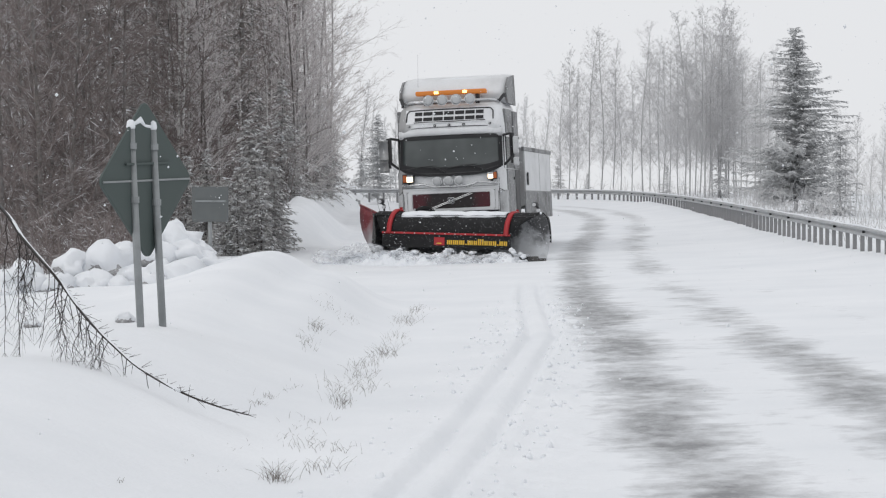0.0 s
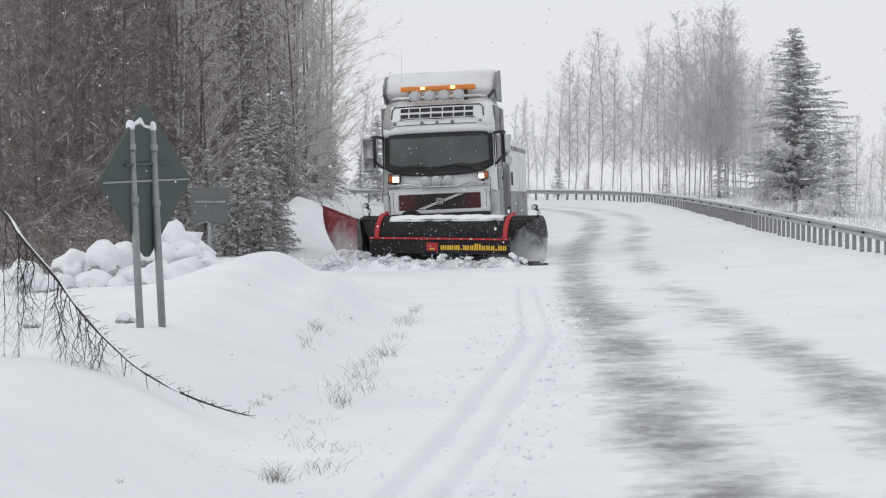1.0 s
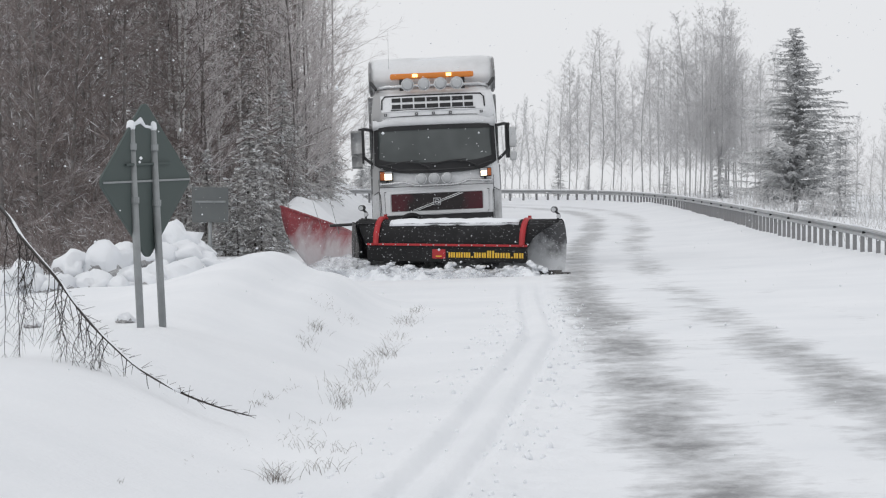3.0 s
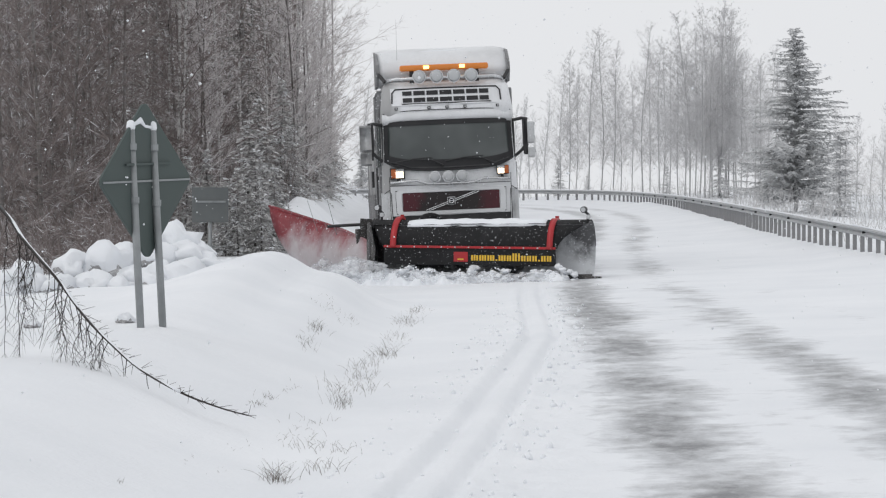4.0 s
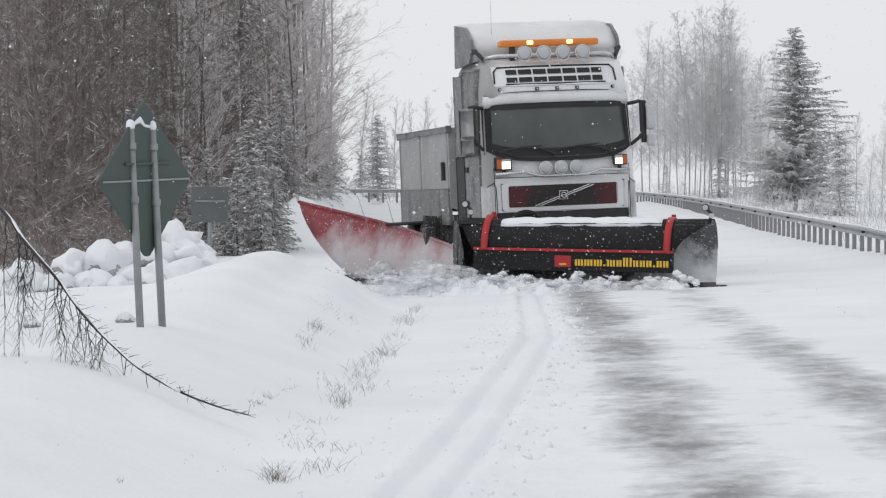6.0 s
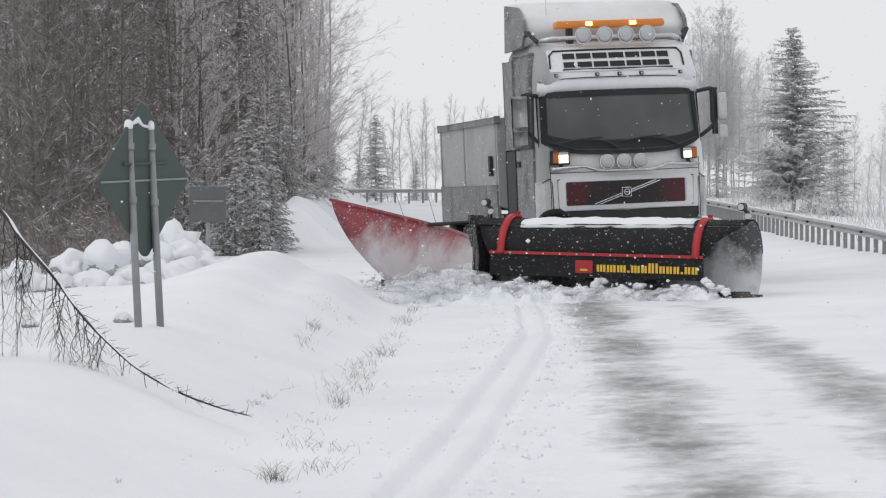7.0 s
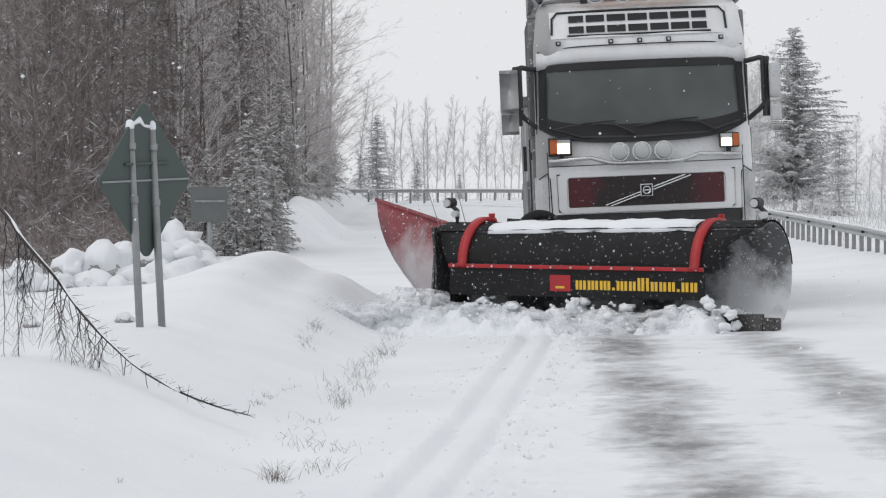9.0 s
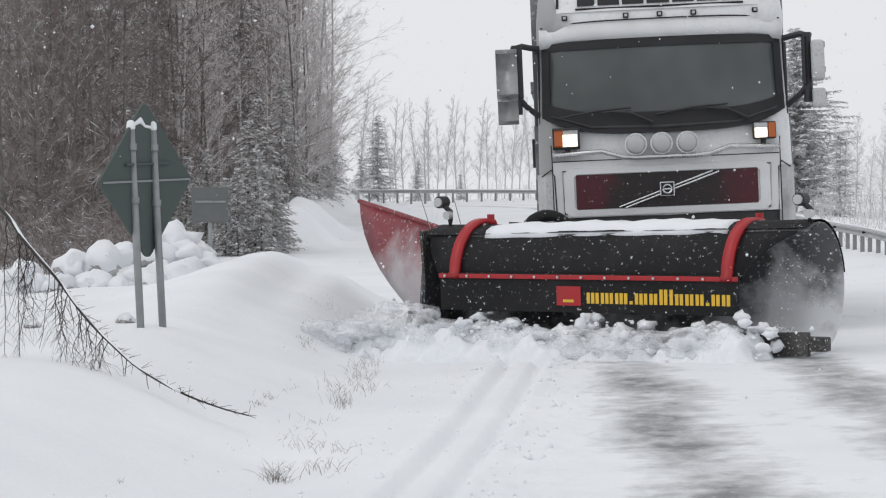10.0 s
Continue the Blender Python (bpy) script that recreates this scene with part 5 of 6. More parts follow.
# ---------------------------------------------------------------- signs
def build_signs():
    y = 18.6
    sign = empty("road_sign", "back of a diamond road sign on two grey posts in snow", "road sign", m=pose(-2.31, y, gz(-2.31, y)))
    # plate: square on its point, seen from behind and turned
    turn = Matrix.Rotation(radians(62), 4, "Z") @ Matrix.Rotation(radians(-2), 4, "Y")
    top, bot = 2.22 - gz(-2.31, y), 0.95 - gz(-2.31, y)
    mid, half = (top + bot) / 2, (top - bot) / 2

    def outline(h, r, yy, n=5):
        pts = []
        for k in range(4):
            c = Vector((math.sin(k * math.pi / 2), math.cos(k * math.pi / 2))) * (h - r * 1.414)
            for j in range(n + 1):
                a = k * math.pi / 2 - math.pi / 4 + j * math.pi / 2 / n
                pts.append((c.x + r * math.sin(a), yy, mid + c.y + r * math.cos(a)))
        return pts
    # two halves meet in a seam
    plate = part("plate", loft([outline(half - 0.01, 0.07, 0.0), outline(half, 0.07, 0.006), outline(half, 0.07, 0.022), outline(half - 0.01, 0.07, 0.028)]), "sign_back", sign, "dark green-grey plate back")
    plate.matrix_basis = Matrix.Translation((-0.01, 0.20, 0)) @ turn
    part("seam", box(-half * 0.93, half * 0.93, -0.012, -0.003, mid - 0.012, mid + 0.004, 0.002), "galv", plate)
    part("brace", box(-0.30, 0.30, -0.022, -0.006, mid + 0.12, mid + 0.14, 0.004), "sign_back", plate)
    for x0, x1, yo in ((-0.135, -0.045, 0.0), (0.005, 0.10, 0.24)):
        post = part("post", tube([(x1, yo, -0.35), (x0, yo, 1.99 - gz(-2.31, y))], 0.030, 14), "galv", sign, "", True)
        for z in (1.42, 1.0 if x0 < 0 else 0.98):
            u = (z + 0.35) / (2.35 - 0.41)
            xx = x1 + (x0 - x1) * u
            part("clamp", tube([(xx, yo, z - 0.025), (xx, yo, z + 0.025)], 0.038, 14), "galv", post)
        part("post_snow", loft([[(x0 + r * math.cos(k * math.tau / 10), yo + r * math.sin(k * math.tau / 10), 1.98 - gz(-2.31, y) + z) for k in range(10)] for r, z in ((0.030, 0.0), (0.036, 0.02), (0.03, 0.06), (0.012, 0.075))]), "snow", post, "cap of snow", True)
    part("snow_bridge", tube([(-0.135, 0.0, 1.585), (-0.08, 0.09, 1.63), (-0.05, 0.15, 1.585), (0.005, 0.24, 1.575)], [0.016, 0.03, 0.016, 0.014], 8), "snow", sign, "snow caught between the posts", True)

    y = 46.0
    x = across_at(372, y)
    z = gz(x, y)
    small = empty("small_road_sign", "grey back of a rectangular sign on one post", "road sign", m=pose(x, y, z, 0, 0, 18))
    part("plate", box(-0.36, 0.36, -0.012, 0.012, 1.66 - z - 0.62, 1.72 - z, 0.01), "small_sign", small, "grey sign back")
    part("post", tube([(0.02, 0.05, -0.3), (0, 0.05, 1.65 - z)], 0.04, 10), "galv", small, "", True)
    part("brace", box(-0.3, 0.3, -0.03, -0.01, 1.42 - z, 1.46 - z, 0.005), "galv", small)


build_signs()


# ---------------------------------------------------------------- boulders under snow
def boulder(seed):
    rnd = random.Random(seed)
    ob = empty("boulder", "grey boulder capped with fresh snow by the roadside", "boulder", "boulders")
    off = Vector((rnd.uniform(0, 50), rnd.uniform(0, 50), rnd.uniform(0, 50)))

    def shape(v):
        d = v.normalized()
        n = noise.noise(d * 1.4 + off) * 0.55 + (0.18 - abs(noise.noise(d * 2.6 + off)) * 0.55) + noise.noise(d * 7 + off) * 0.05
        k = 1 + n
        q = d * k
        return Vector((q.x * 1.1, q.y * 0.9, q.z * 0.8))
    bm = bmesh.new()
    bmesh.ops.create_icosphere(bm, subdivisions=3, radius=1)
    for v in bm.verts:
        v.co = shape(v.co)
    part("stone", bm, "rock", ob, "", True)
    bm = bmesh.new()
    bmesh.ops.create_icosphere(bm, subdivisions=3, radius=1)
    for v in bm.verts:
        d = v.co.normalized()
        q = shape(v.co)
        edge = d.z - 0.05 + 0.8 * noise.noise(d * 2.0 + off * 2)
        lift = max(-0.06, min(0.20, edge * 0.5))
        v.co = q + d * lift + Vector((0, 0, max(0, lift) * 0.6))
    part("snow_cap", bm, "snow", ob, "thick cap of snow", True)
    return ob


def build_boulders():
    rnd = random.Random(5)
    protos = [boulder(300 + k) for k in range(4)]
    first = []
    rows = [(35, 490, 0.30), (135, 468, 0.28), (193, 462, 0.30), (232, 487, 0.24), (312, 425, 0.36), (345, 436, 0.20), (272, 488, 0.26), (325, 482, 0.30), (402, 466, 0.17), (355, 478, 0.20), (300, 470, 0.30),
            (62, 505, 0.22), (165, 497, 0.22), (222, 440, 0.20), (372, 462, 0.22), (285, 455, 0.30), (105, 500, 0.22), (5, 506, 0.28), (215, 505, 0.18), (325, 448, 0.30)]
    for k, (px, py, r) in enumerate(rows):
        r *= 0.84
        y = 29.0 + (515 - py) * 0.014 + rnd.uniform(-0.15, 0.15)
        x = across_at(px, y)
        z = 1.40 - (py - 360) * y / 4200.0 - 0.22 * r - 0.06
        m = Matrix.Translation((x, y, z)) @ Matrix.Rotation(rnd.uniform(0, 6.28), 4, "Z") @ Matrix.Diagonal((r, r, r * rnd.uniform(0.9, 1.15), 1))
        if k >= 4:
            copy_thing(protos[k % 4], m)
        else:
            first.append(m)
    for px, py, r in ((222, 587, 0.055), (57, 600, 0.05)):
        y = 19.2
        x = across_at(px, y)
        copy_thing(protos[1], Matrix.Translation((x, y, gz(x, y) + r * 0.4)) @ Matrix.Diagonal((r, r, r, 1)))
    for p, m in zip(protos, first):
        p.matrix_basis = m


build_boulders()


# ---------------------------------------------------------------- bowed birch, grass, crumbs of snow
def build_bowed_birch():
    rnd = random.Random(8)
    y = 15.3
    line = [(-5.6, y + 1.5, 0.2), (-5.2, y + 1.2, 1.6), (-4.2, y + 0.6, 2.15), (-3.4, y + 0.2, 1.86)]
    line += [(across_at(px, y - 1.1 * px / 440), y - 1.1 * px / 440, 1.40 - (py - 360) * (y - 1.1 * px / 440) / 4200.0) for px, py in ((0, 366), (42, 424), (100, 492), (150, 560), (200, 612), (250, 655), (320, 695), (390, 722), (442, 736))]
    pts = curve_points(line, 0.06)
    tree = empty("bowed_birch", "thin dark birch bowed down into the snow", "young tree")
    n = len(pts)
    part("trunk", tube([tuple(p) for p in pts], [0.022 * (1 - i / n) ** 0.8 + 0.0035 for i in range(n)], 7), "branch_bark", tree, "", True)
    s = Sticks()
    for i in range(n):
        p = Vector(pts[i])
        if p.x < -2.85 or rnd.random() < (0.25 if p.x < -1.95 else 0.85):
            continue
        u = (p.x + 2.85) / 1.65
        ln = rnd.uniform(0.08, 0.30) * (1.15 - 0.6 * u)
        ln *= 3.4 if rnd.random() < 0.42 and u < 0.6 else 1.0
        q, r = p, 0.0034
        d = Vector((rnd.uniform(-0.5, 0.3), rnd.uniform(-0.4, 0.4), -1)).normalized()
        for j in range(6):
            d = (d + Vector((rnd.uniform(-.2, .2), rnd.uniform(-.2, .2), -0.12))).normalized()
            e = q + d * ln / 6
            if e.z < gz(e.x, e.y) + 0.01:
                break
            s.add(q, e, r, r * 0.86)
            if rnd.random() < 0.6 and ln > 0.2:
                f = (d + Vector((rnd.uniform(-.9, .9), rnd.uniform(-.9, .9), rnd.uniform(-.3, .3)))).normalized()
                s.add(e, e + f * rnd.uniform(0.04, 0.14), r * 0.6, r * 0.3)
            q, r = e, r * 0.86
    # long hanging shoots
    for px, py, ln in ((30, 410, 0.85), (34, 415, 0.62), (44, 430, 0.80), (12, 385, 0.95), (104, 498, 0.52), (108, 503, 0.42), (140, 545, 0.36), (158, 570, 0.30), (180, 594, 0.20), (60, 450, 0.45), (120, 520, 0.40)):
        yy = y - 1.1 * px / 440
        q, r = Vector((across_at(px, yy), yy, 1.40 - (py - 360) * yy / 4200.0)), 0.0042
        for j in range(12):
            e = q + Vector((rnd.uniform(-.016, .016), rnd.uniform(-.016, .016), -ln / 12))
            s.add(q, e, r, r * 0.93)
            for _ in range(2):
                f = Vector((rnd.uniform(-1, 1), rnd.uniform(-.6, .6), rnd.uniform(-1.4, -0.1))).normalized() * rnd.uniform(0.04, 0.16)
                s.add(e, e + f, r * 0.55, r * 0.3)
                if rnd.random() < 0.5:
                    s.add(e + f, e + f * 1.5 + Vector((0, 0, -0.05)), r * 0.35, r * 0.2)
            q, r = e, r * 0.93
    # thin ridge of snow along the bowed stem
    ridge_pts = [(p[0], p[1], p[2] + 0.020 * (1 - i / n) ** 0.8 + 0.002) for i, p in enumerate(pts) if -3.1 < p[0] < -1.6]
    part("stem_snow", tube(ridge_pts, [0.007 + 0.004 * math.sin(i * 0.9) * math.sin(i * 0.23) for i in range(len(ridge_pts))], 6), "snow", tree, "thin line of snow", True)
    # little forks at the end that lies in the snow
    for i in range(n - 34, n):
        p = Vector(pts[i])
        for _ in range(3):
            d = Vector((rnd.uniform(-0.2, 1), rnd.uniform(-.5, .5), rnd.uniform(-0.45, 0.35))).normalized()
            s.add(p, p + d * rnd.uniform(0.03, 0.10), 0.0022, 0.001)
    tagged(s.mesh("hanging_twig", "branch_bark", tree), kind="stuff")


def build_grass():
    rnd = random.Random(9)
    s = Sticks()

    def straw(x, y, h):
        p = Vector((x, y, gz(x, y) - 0.01))
        a = rnd.uniform(0, 6.28)
        d = Vector((math.cos(a) * rnd.uniform(0.1, 0.9), math.sin(a) * rnd.uniform(0.1, 0.9), 1)).normalized()
        r = rnd.uniform(0.0009, 0.0019)
        for j in range(3):
            q = p + d * h / 3
            s.add(p, q, r, r * 0.7)
            d = (d + Vector((d.x, d.y, -0.4)) * 0.45).normalized()
            p, r = q, r * 0.7

    def clump(px, py, n, w, h):
        for _ in range(int(n * 1.4)):
            qx, qy = px + rnd.gauss(0, w), py + rnd.gauss(0, w * 0.32)
            y = 30.0
            for _ in range(6):
                x = across_at(qx, y)
                y = 4200.0 * (1.40 - gz(x, y)) / (qy - 360)
            straw(across_at(qx, y), y, h * rnd.uniform(0.5, 1.3))
    for px, py, n, w, h in ((735, 552, 26, 10, 0.12), (722, 572, 34, 12, 0.14), (700, 600, 26, 14, 0.10), (682, 630, 36, 12, 0.14), (655, 650, 26, 16, 0.12), (640, 668, 26, 18, 0.12), (605, 690, 24, 16, 0.11), (600, 716, 30, 15, 0.12), (650, 690, 16, 16, 0.1),
                            (590, 576, 26, 16, 0.05), (620, 572, 14, 10, 0.05), (562, 605, 34, 8, 0.10), (545, 622, 34, 10, 0.07), (515, 690, 12, 10, 0.04), (478, 705, 16, 12, 0.05), (455, 722, 18, 8, 0.05),
                            (490, 850, 46, 12, 0.11), (560, 830, 20, 24, 0.10), (545, 790, 18, 20, 0.08), (600, 800, 12, 18, 0.08), (520, 770, 12, 24, 0.05), (560, 750, 14, 24, 0.06), (212, 858, 7, 5, 0.03), (400, 830, 6, 20, 0.03), (330, 812, 4, 14, 0.03), (430, 790, 6, 20, 0.03)):
        clump(px, py, n, w, h)
    g = s.mesh("dry_grass", "straw", None)
    tagged(g, "dry straw grass poking through the verge snow", "grass", kind="stuff")


def build_crumbs():
    rnd = random.Random(10)
    bm = bmesh.new()
    for _ in range(420):
        y = rnd.uniform(9.5, 33)
        rut = float(np.interp(y, [3, 11.2, 14.4, 24.5, 34], [-0.7, -0.14, 0.19, 1.03, 1.26]))
        x = rut + rnd.choice((0.28, 0.32, -0.30, 0.4, -0.5)) + rnd.gauss(0, 0.10)
        r = rnd.uniform(0.006, 0.026) * (0.6 if rnd.random() < 0.7 else 1.1)
        m = Matrix.Translation((x, y, gz(x, y) + r * 0.25)) @ Euler((rnd.uniform(0, 3), rnd.uniform(0, 3), rnd.uniform(0, 3))).to_matrix().to_4x4() @ Matrix.Diagonal((r * 1.3, r, r * 0.75, 1))
        bmesh.ops.create_icosphere(bm, subdivisions=1, radius=1, matrix=m)
    tagged(part("snow_crumbs", bm, "snow", None, "", True), "small crumbs of snow beside the wheel rut", "snow", kind="stuff")


build_bowed_birch()
build_grass()
build_crumbs()


# ---------------------------------------------------------------- snow in motion
def lumps(name, label, count, place, seed, lo=0.02, hi=0.09, mat="snow"):
    """Loose lumps of snow in one rigid mesh."""
    rnd = random.Random(seed)
    base = bmesh.new()
    bmesh.ops.create_icosphere(base, subdivisions=2, radius=1)
    shape = [v.co.copy() for v in base.verts]
    tris = [[v.index for v in f.verts] for f in base.faces]
    base.free()
    vs, fs = [], []
    for _ in range(count):
        c = Vector(place(rnd))
        r = lo + (hi - lo) * rnd.random() ** 2.2
        off = Vector((rnd.uniform(0, 90), rnd.uniform(0, 90), rnd.uniform(0, 90)))
        i = len(vs)
        sx, sy, sz = rnd.uniform(0.8, 1.5), rnd.uniform(0.8, 1.3), rnd.uniform(0.6, 1.0)
        for v in shape:
            near, second = noise.voronoi(v * 1.5 + off)[0][:2]
            k = r * (0.62 + 0.55 * min(1.0, second - near) + 0.45 * noise.noise(v * 1.3 + off) + 0.22 * noise.noise(v * 5.0 + off))
            vs.append((c.x + v.x * k * sx, c.y + v.y * k * sy, c.z + v.z * k * sz))
        fs += [[i + a for a in t] for t in tris]
    me = bpy.data.meshes.new(name)
    me.from_pydata(vs, [], fs)
    me.materials.append(M[mat])
    me.polygons.foreach_set("use_smooth", [True] * len(me.polygons))
    return tagged(new(name, me), label, "snow", kind="stuff")


def ridge(name, label, x0, x1, depth, height, seed):
    """A broken, cloddy windrow of snow along x."""
    bm = bmesh.new()
    nx, ny = 420, 44
    rows = []
    for i in range(nx + 1):
        x = x0 + (x1 - x0) * i / nx
        ends = min(1, (i / 130) ** 0.8, (nx - i) / 22)
        row = []
        for j in range(ny + 1):
            a = math.pi * j / ny
            c, e = math.cos(a), math.sin(a)
            q = Vector((x, c * 0.34, e * 0.34 + seed))
            swell = noise.noise(q * 1.5) * 0.35 + noise.noise(q * 4.5) * 0.30 + noise.noise(q * 12) * 0.16 + noise.noise(q * 31) * 0.06
            k = max(0.2, 0.75 + swell) * ends
            row.append(bm.verts.new((x, -depth * 0.22 - c * depth * 0.5 * (0.7 + 0.3 * k), -0.12 + e * (height + 0.10) * k)))
        rows.append(row)
    for r0, r1 in zip(rows, rows[1:]):
        for j in range(ny):
            bm.faces.new((r0[j], r1[j], r1[j + 1], r0[j + 1]))
    return tagged(part(name, bm, "snow", None, "", True), label, "snow", kind="stuff")


def build_churned():
    """The roll of snow that the blade pushes: a lying heap and a turning part, in the blade's space."""
    def top(r):
        x = r.uniform(-2.6, 1.95)
        d = r.gauss(0, 0.15)
        crest = (0.30 + 0.07 * math.sin(x * 5.1) + 0.05 * math.sin(x * 11.3 + 1)) * min(1, (x + 3.0) / 1.3)
        return (x, -0.12 + d, max(0.02, crest * (1 - (d / 0.36) ** 2)) * r.uniform(0.55, 1.05))

    def roll(r):
        a, d = r.uniform(0, 6.28), r.uniform(0.10, 0.21)
        return (r.uniform(-1.85, 1.85), d * math.cos(a), d * math.sin(a))

    def mouth(r):
        a, d = r.uniform(0, 6.28), 0.42 * r.random() ** 0.5
        return (1.60 + r.uniform(0, 0.38), 0.46 + d * math.cos(a), 0.48 + d * 1.1 * math.sin(a))
    a = ridge("ploughed_snow", "heap of loose white snow pushed by the plough blade", -3.2, 2.0, 0.74, 0.33, 3.7)
    b = lumps("rolling_snow", "tumbling lumps of snow before the plough blade", 90, roll, 42, 0.004, 0.028)
    c = lumps("thrown_snow", "powder snow whirling in the blade's open end", 260, mouth, 43, 0.002, 0.009)
    e = lumps("spilling_snow", "crumbling snow over the pushed heap", 330, top, 45, 0.010, 0.095)

    def under_wing(r):
        u = 0.28 + 0.72 * r.random()
        z = r.random() ** 2 * 0.30 * (0.5 + 0.6 * math.sin(u * 9) ** 2)
        return (-1.15 - 1.8 * u - r.uniform(0.0, 0.30), 1.9 + 3.8 * u - r.uniform(0.0, 0.5), z)
    d = lumps("wing_snow", "loose snow thrown up along the side wing", 260, under_wing, 44, 0.006, 0.05)
    return a, b, c, d, e


def build_snowfall(seed, count, lo, hi, label):
    """Falling flakes in a tall block of air."""
    rng = np.random.RandomState(seed)
    c = np.stack([rng.uniform(-16, 24, count), rng.uniform(7.5, 46, count), rng.uniform(0, 24, count)], -1)
    r = (lo + (hi - lo) * rng.rand(count) ** 2)[:, None]
    corners = np.array([(1, 0, 0), (-1, 0, 0), (0, 1, 0), (0, -1, 0), (0, 0, 1), (0, 0, -1)], float)
    v = (c[:, None, :] + corners[None] * (r * rng.uniform(0.6, 1.2, (count, 3)))[:, None, :]).reshape(-1, 3)
    t = np.array([(0, 2, 4), (2, 1, 4), (1, 3, 4), (3, 0, 4), (2, 0, 5), (1, 2, 5), (3, 1, 5), (0, 3, 5)])
    f = (t[None] + 6 * np.arange(count)[:, None, None]).reshape(-1, 3)
    me = bpy.data.meshes.new("snowfall")
    me.from_pydata(v.tolist(), [], f.tolist())
    me.materials.append(M["snow"])
    me.polygons.foreach_set("use_smooth", [True] * len(me.polygons))
    return tagged(new("snowfall", me), label, "falling snow", kind="stuff")


def puffs(name, label, centres, seed):
    """Thin clouds of powder snow: ragged see-through blobs."""
    bm = bmesh.new()
    rnd = random.Random(seed)
    for (x, y, z), (a, b, c) in centres:
        off = Vector((rnd.uniform(0, 60), rnd.uniform(0, 60), 0))
        t = bmesh.new()
        bmesh.ops.create_icosphere(t, subdivisions=4, radius=1)
        for v in t.verts:
            k = 1 + 0.6 * noise.noise(v.co * 1.7 + off) + 0.25 * noise.noise(v.co * 5 + off)
            v.co = Vector((x + v.co.x * a * k, y + v.co.y * b * k, z + v.co.z * c * k))
        join(bm, t)
    return tagged(part(name, bm, "powder", None, "", True), label, "snow", kind="stuff")


plume = puffs("snow_plume", "cloud of powder snow at the plough blade", [((1.2, -0.25, 0.16), (0.5, 0.2, 0.14)), ((0.3, -0.25, 0.14), (0.6, 0.2, 0.13)), ((-0.7, -0.22, 0.16), (0.5, 0.2, 0.15)),
        ((-1.9, -0.2, 0.20), (0.6, 0.25, 0.20)), ((-2.6, -0.2, 0.12), (0.5, 0.3, 0.16)), ((1.75, 0.3, 0.16), (0.2, 0.25, 0.12))], 61)
wing_plume = puffs("wing_plume", "cloud of powder snow along the side wing", [((-1.7, 2.6, 0.18), (0.4, 0.5, 0.2)), ((-2.3, 3.9, 0.14), (0.4, 0.5, 0.18))], 62)
heap, roll, thrown, wing_snow, spill = build_churned()
flakes = build_snowfall(51, 34000, 0.004, 0.0105, "small white snowflakes falling through the air")
big_flakes = build_snowfall(52, 4500, 0.006, 0.0105, "large soft snowflakes drifting through the air")


# ---------------------------------------------------------------- what moves
TRUCK = [(0, 0.26, 53.7, -10.1), (0.5, 0.11, 52.4, -8.5), (1.0, 0.01, 51.2, -6.5), (1.5, -0.06, 50.0, -4.8), (2.0, -0.09, 48.7, -2.9), (2.5, -0.08, 47.4, -0.9),
         (4.0, 0.21, 43.4, 3.3), (4.5, 0.52, 42.3, 6.4), (5.0, 0.93, 41.1, 9.0), (5.5, 1.44, 39.7, 11.0), (7.0, 2.73, 34.4, 10.5), (7.5, 2.80, 32.7, 7.3),
         (8.0, 2.73, 30.9, 3.8), (8.5, 2.56, 29.0, 0.9), (9.0, 2.39, 27.1, -1.2), (9.5, 2.30, 25.2, -2.4), (10.0, 2.25, 23.2, -3.0)]
BANK = -2.46


def truck_pose(x, y, yaw):
    return pose(x, y, 0.043 * x + 0.02, 0, BANK, yaw)


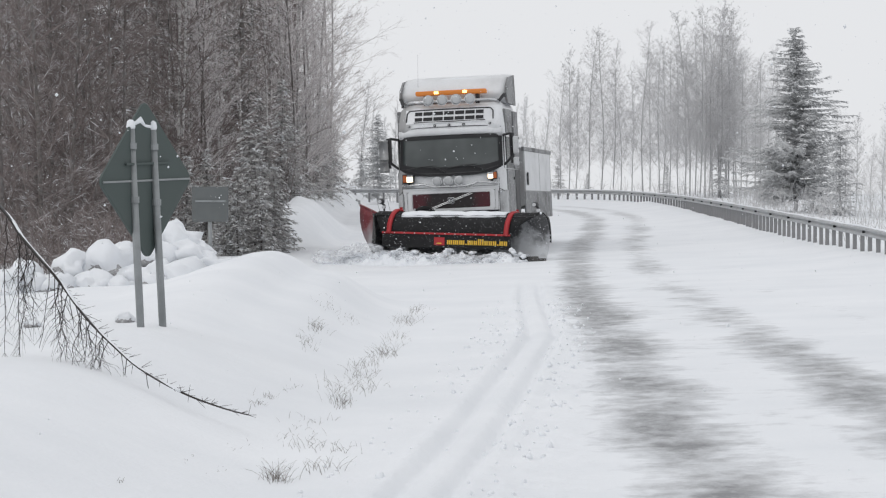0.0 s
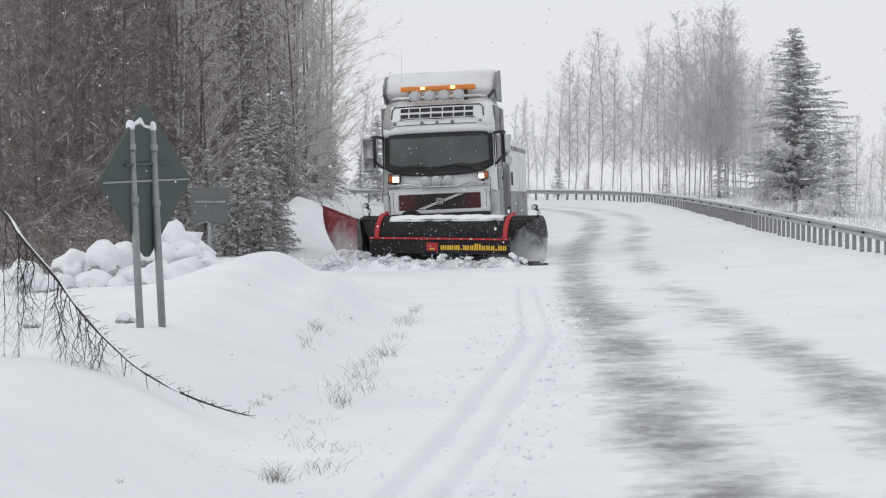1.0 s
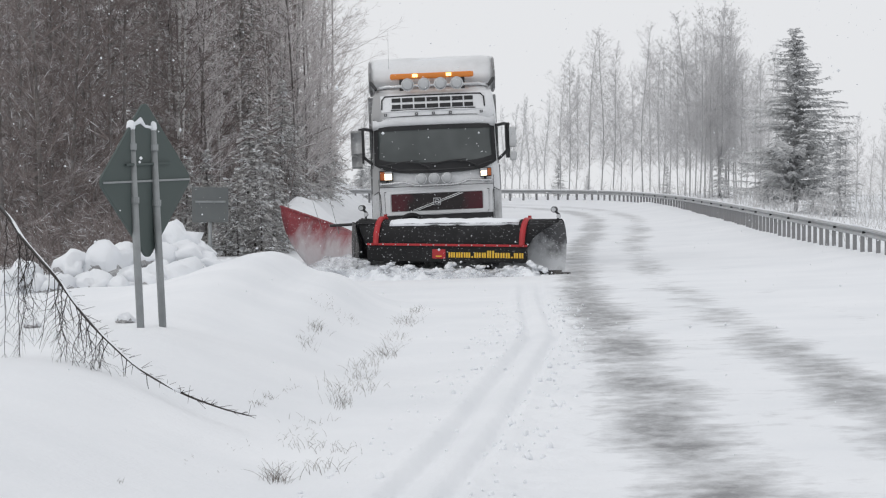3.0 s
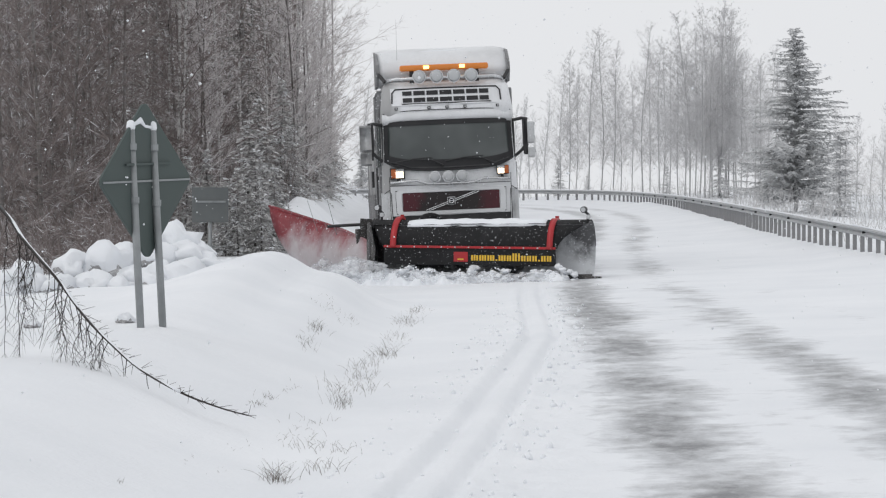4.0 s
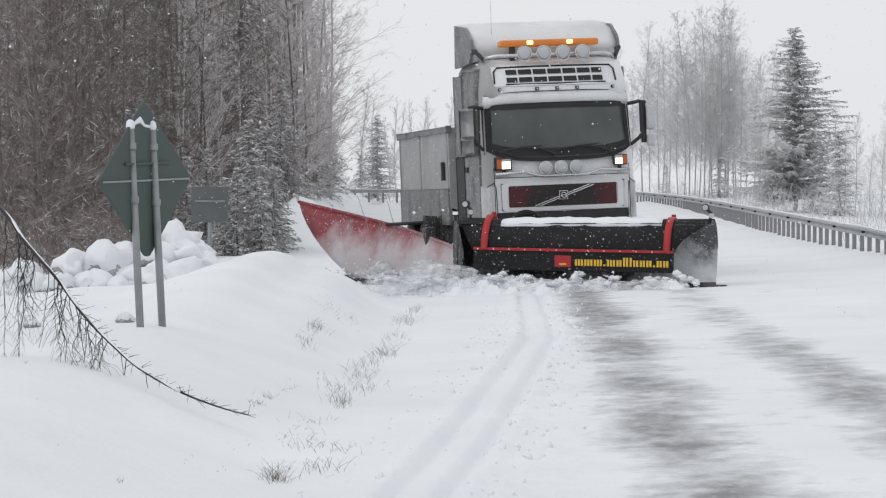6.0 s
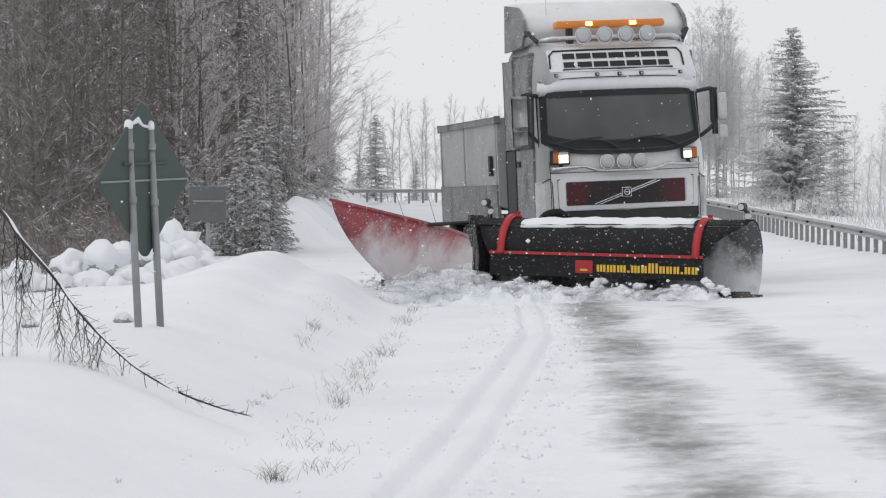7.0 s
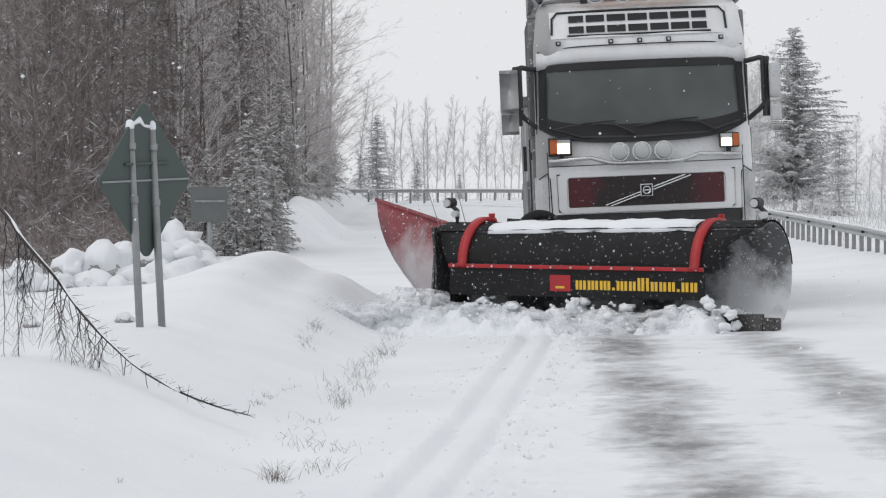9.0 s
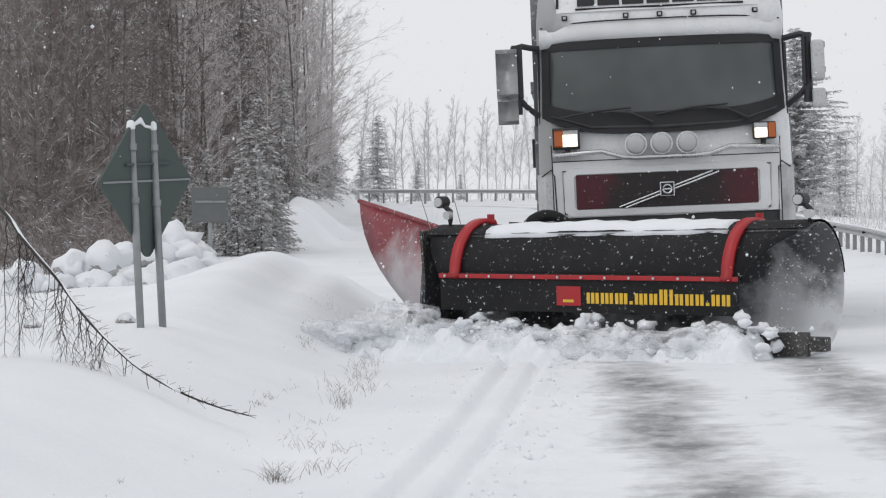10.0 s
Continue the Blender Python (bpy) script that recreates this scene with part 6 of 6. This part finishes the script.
def motions():
    walk(truck, [(t, truck_pose(x, y, a)) for t, x, y, a in TRUCK])
    # the blade swings sideways and turns on its mount
    rows = [(0, 0.25, 0.0, 3.4, -15), (1.3, 0.20, -0.055, 2.7, -12.5), (2.5, 0.13, -0.074, 2.7, -15.6), (4.0, 0.10, -0.082, 2.8, -18), (5.0, 0.075, -0.083, 2.7, -25), (5.6, -0.18, -0.088, 3.0, -24), (7.0, -1.14, -0.073, 2.9, -35.5),
            (7.5, -1.12, -0.073, 2.9, -34.3), (8.5, -1.02, -0.052, 2.4, -32.5), (9.3, -0.92, -0.042, 1.95, -32.4), (10.0, -0.86, -0.021, 1.7, -32.2)]
    walk(blade, [(t, pose(x, -2.5, z, 0, tilt, a)) for t, x, z, tilt, a in rows])
    # the wing folds a little
    hinge = Vector((-1.12, 1.9, 0))
    turns = [(0, 4.5), (1, 6.3), (2, 5.0), (2.7, 4.4), (4, 4.2), (5.5, 4.4), (7, 4.8), (8, 3.8), (9, 3.8), (10, 6.1)]
    walk(wing, [(t, Matrix.Translation(hinge) @ Matrix.Rotation(radians(a), 4, "Z") @ Matrix.Translation(-hinge)) for t, a in turns])
    # snow pushed along by the blade and the wing
    times = np.linspace(0, 10, 101)
    at_blade, at_truck = [], []
    for t in times:
        scene.frame_set(frame(t))
        at_blade.append((t, blade.matrix_world.copy()))
        at_truck.append((t, truck.matrix_world.copy()))
    walk(heap, at_blade)
    walk(roll, [(t, m @ pose(0, -0.30, 0.20) @ Matrix.Rotation(-t * 5.0, 4, "X")) for t, m in at_blade])
    walk(spill, at_blade)
    walk(plume, at_blade)
    walk(wing_plume, at_truck)
    walk(thrown, at_blade)
    walk(wing_snow, at_truck)
    # snow falls and drifts
    walk(flakes, [(0, pose(0, 0, 0)), (10, pose(-5.5, -1.0, -11))])
    walk(big_flakes, [(0, pose(0, 0, 0)), (10, pose(-3.5, -0.5, -9))])
    scene.frame_set(1)
    # one sweep of the wipers
    sweep = [(0, 0), (7.2, 0), (7.3, 10), (7.4, 28), (7.5, 52), (7.6, 74), (7.7, 90), (7.8, 98), (7.9, 101), (8.0, 97), (8.1, 86), (8.2, 70), (8.3, 50), (8.4, 27), (8.5, 12), (8.6, 3), (8.7, 0), (10, 0)]
    for w in wipers:
        rest = w.matrix_basis.copy()
        walk(w, [(t, rest @ Matrix.Rotation(radians(a), 4, "Y")) for t, a in sweep])
    # wheels roll
    tx = np.interp(times, [r[0] for r in TRUCK], [r[1] for r in TRUCK])
    ty = np.interp(times, [r[0] for r in TRUCK], [r[2] for r in TRUCK])
    dist = np.concatenate([[0], np.cumsum(np.hypot(np.diff(tx), np.diff(ty)))])
    for w in wheels:
        p = w.matrix_basis.translation.copy()
        walk(w, [(t, Matrix.Translation(p) @ Matrix.Rotation(d / 0.5, 4, "X")) for t, d in zip(times, dist)])


motions()
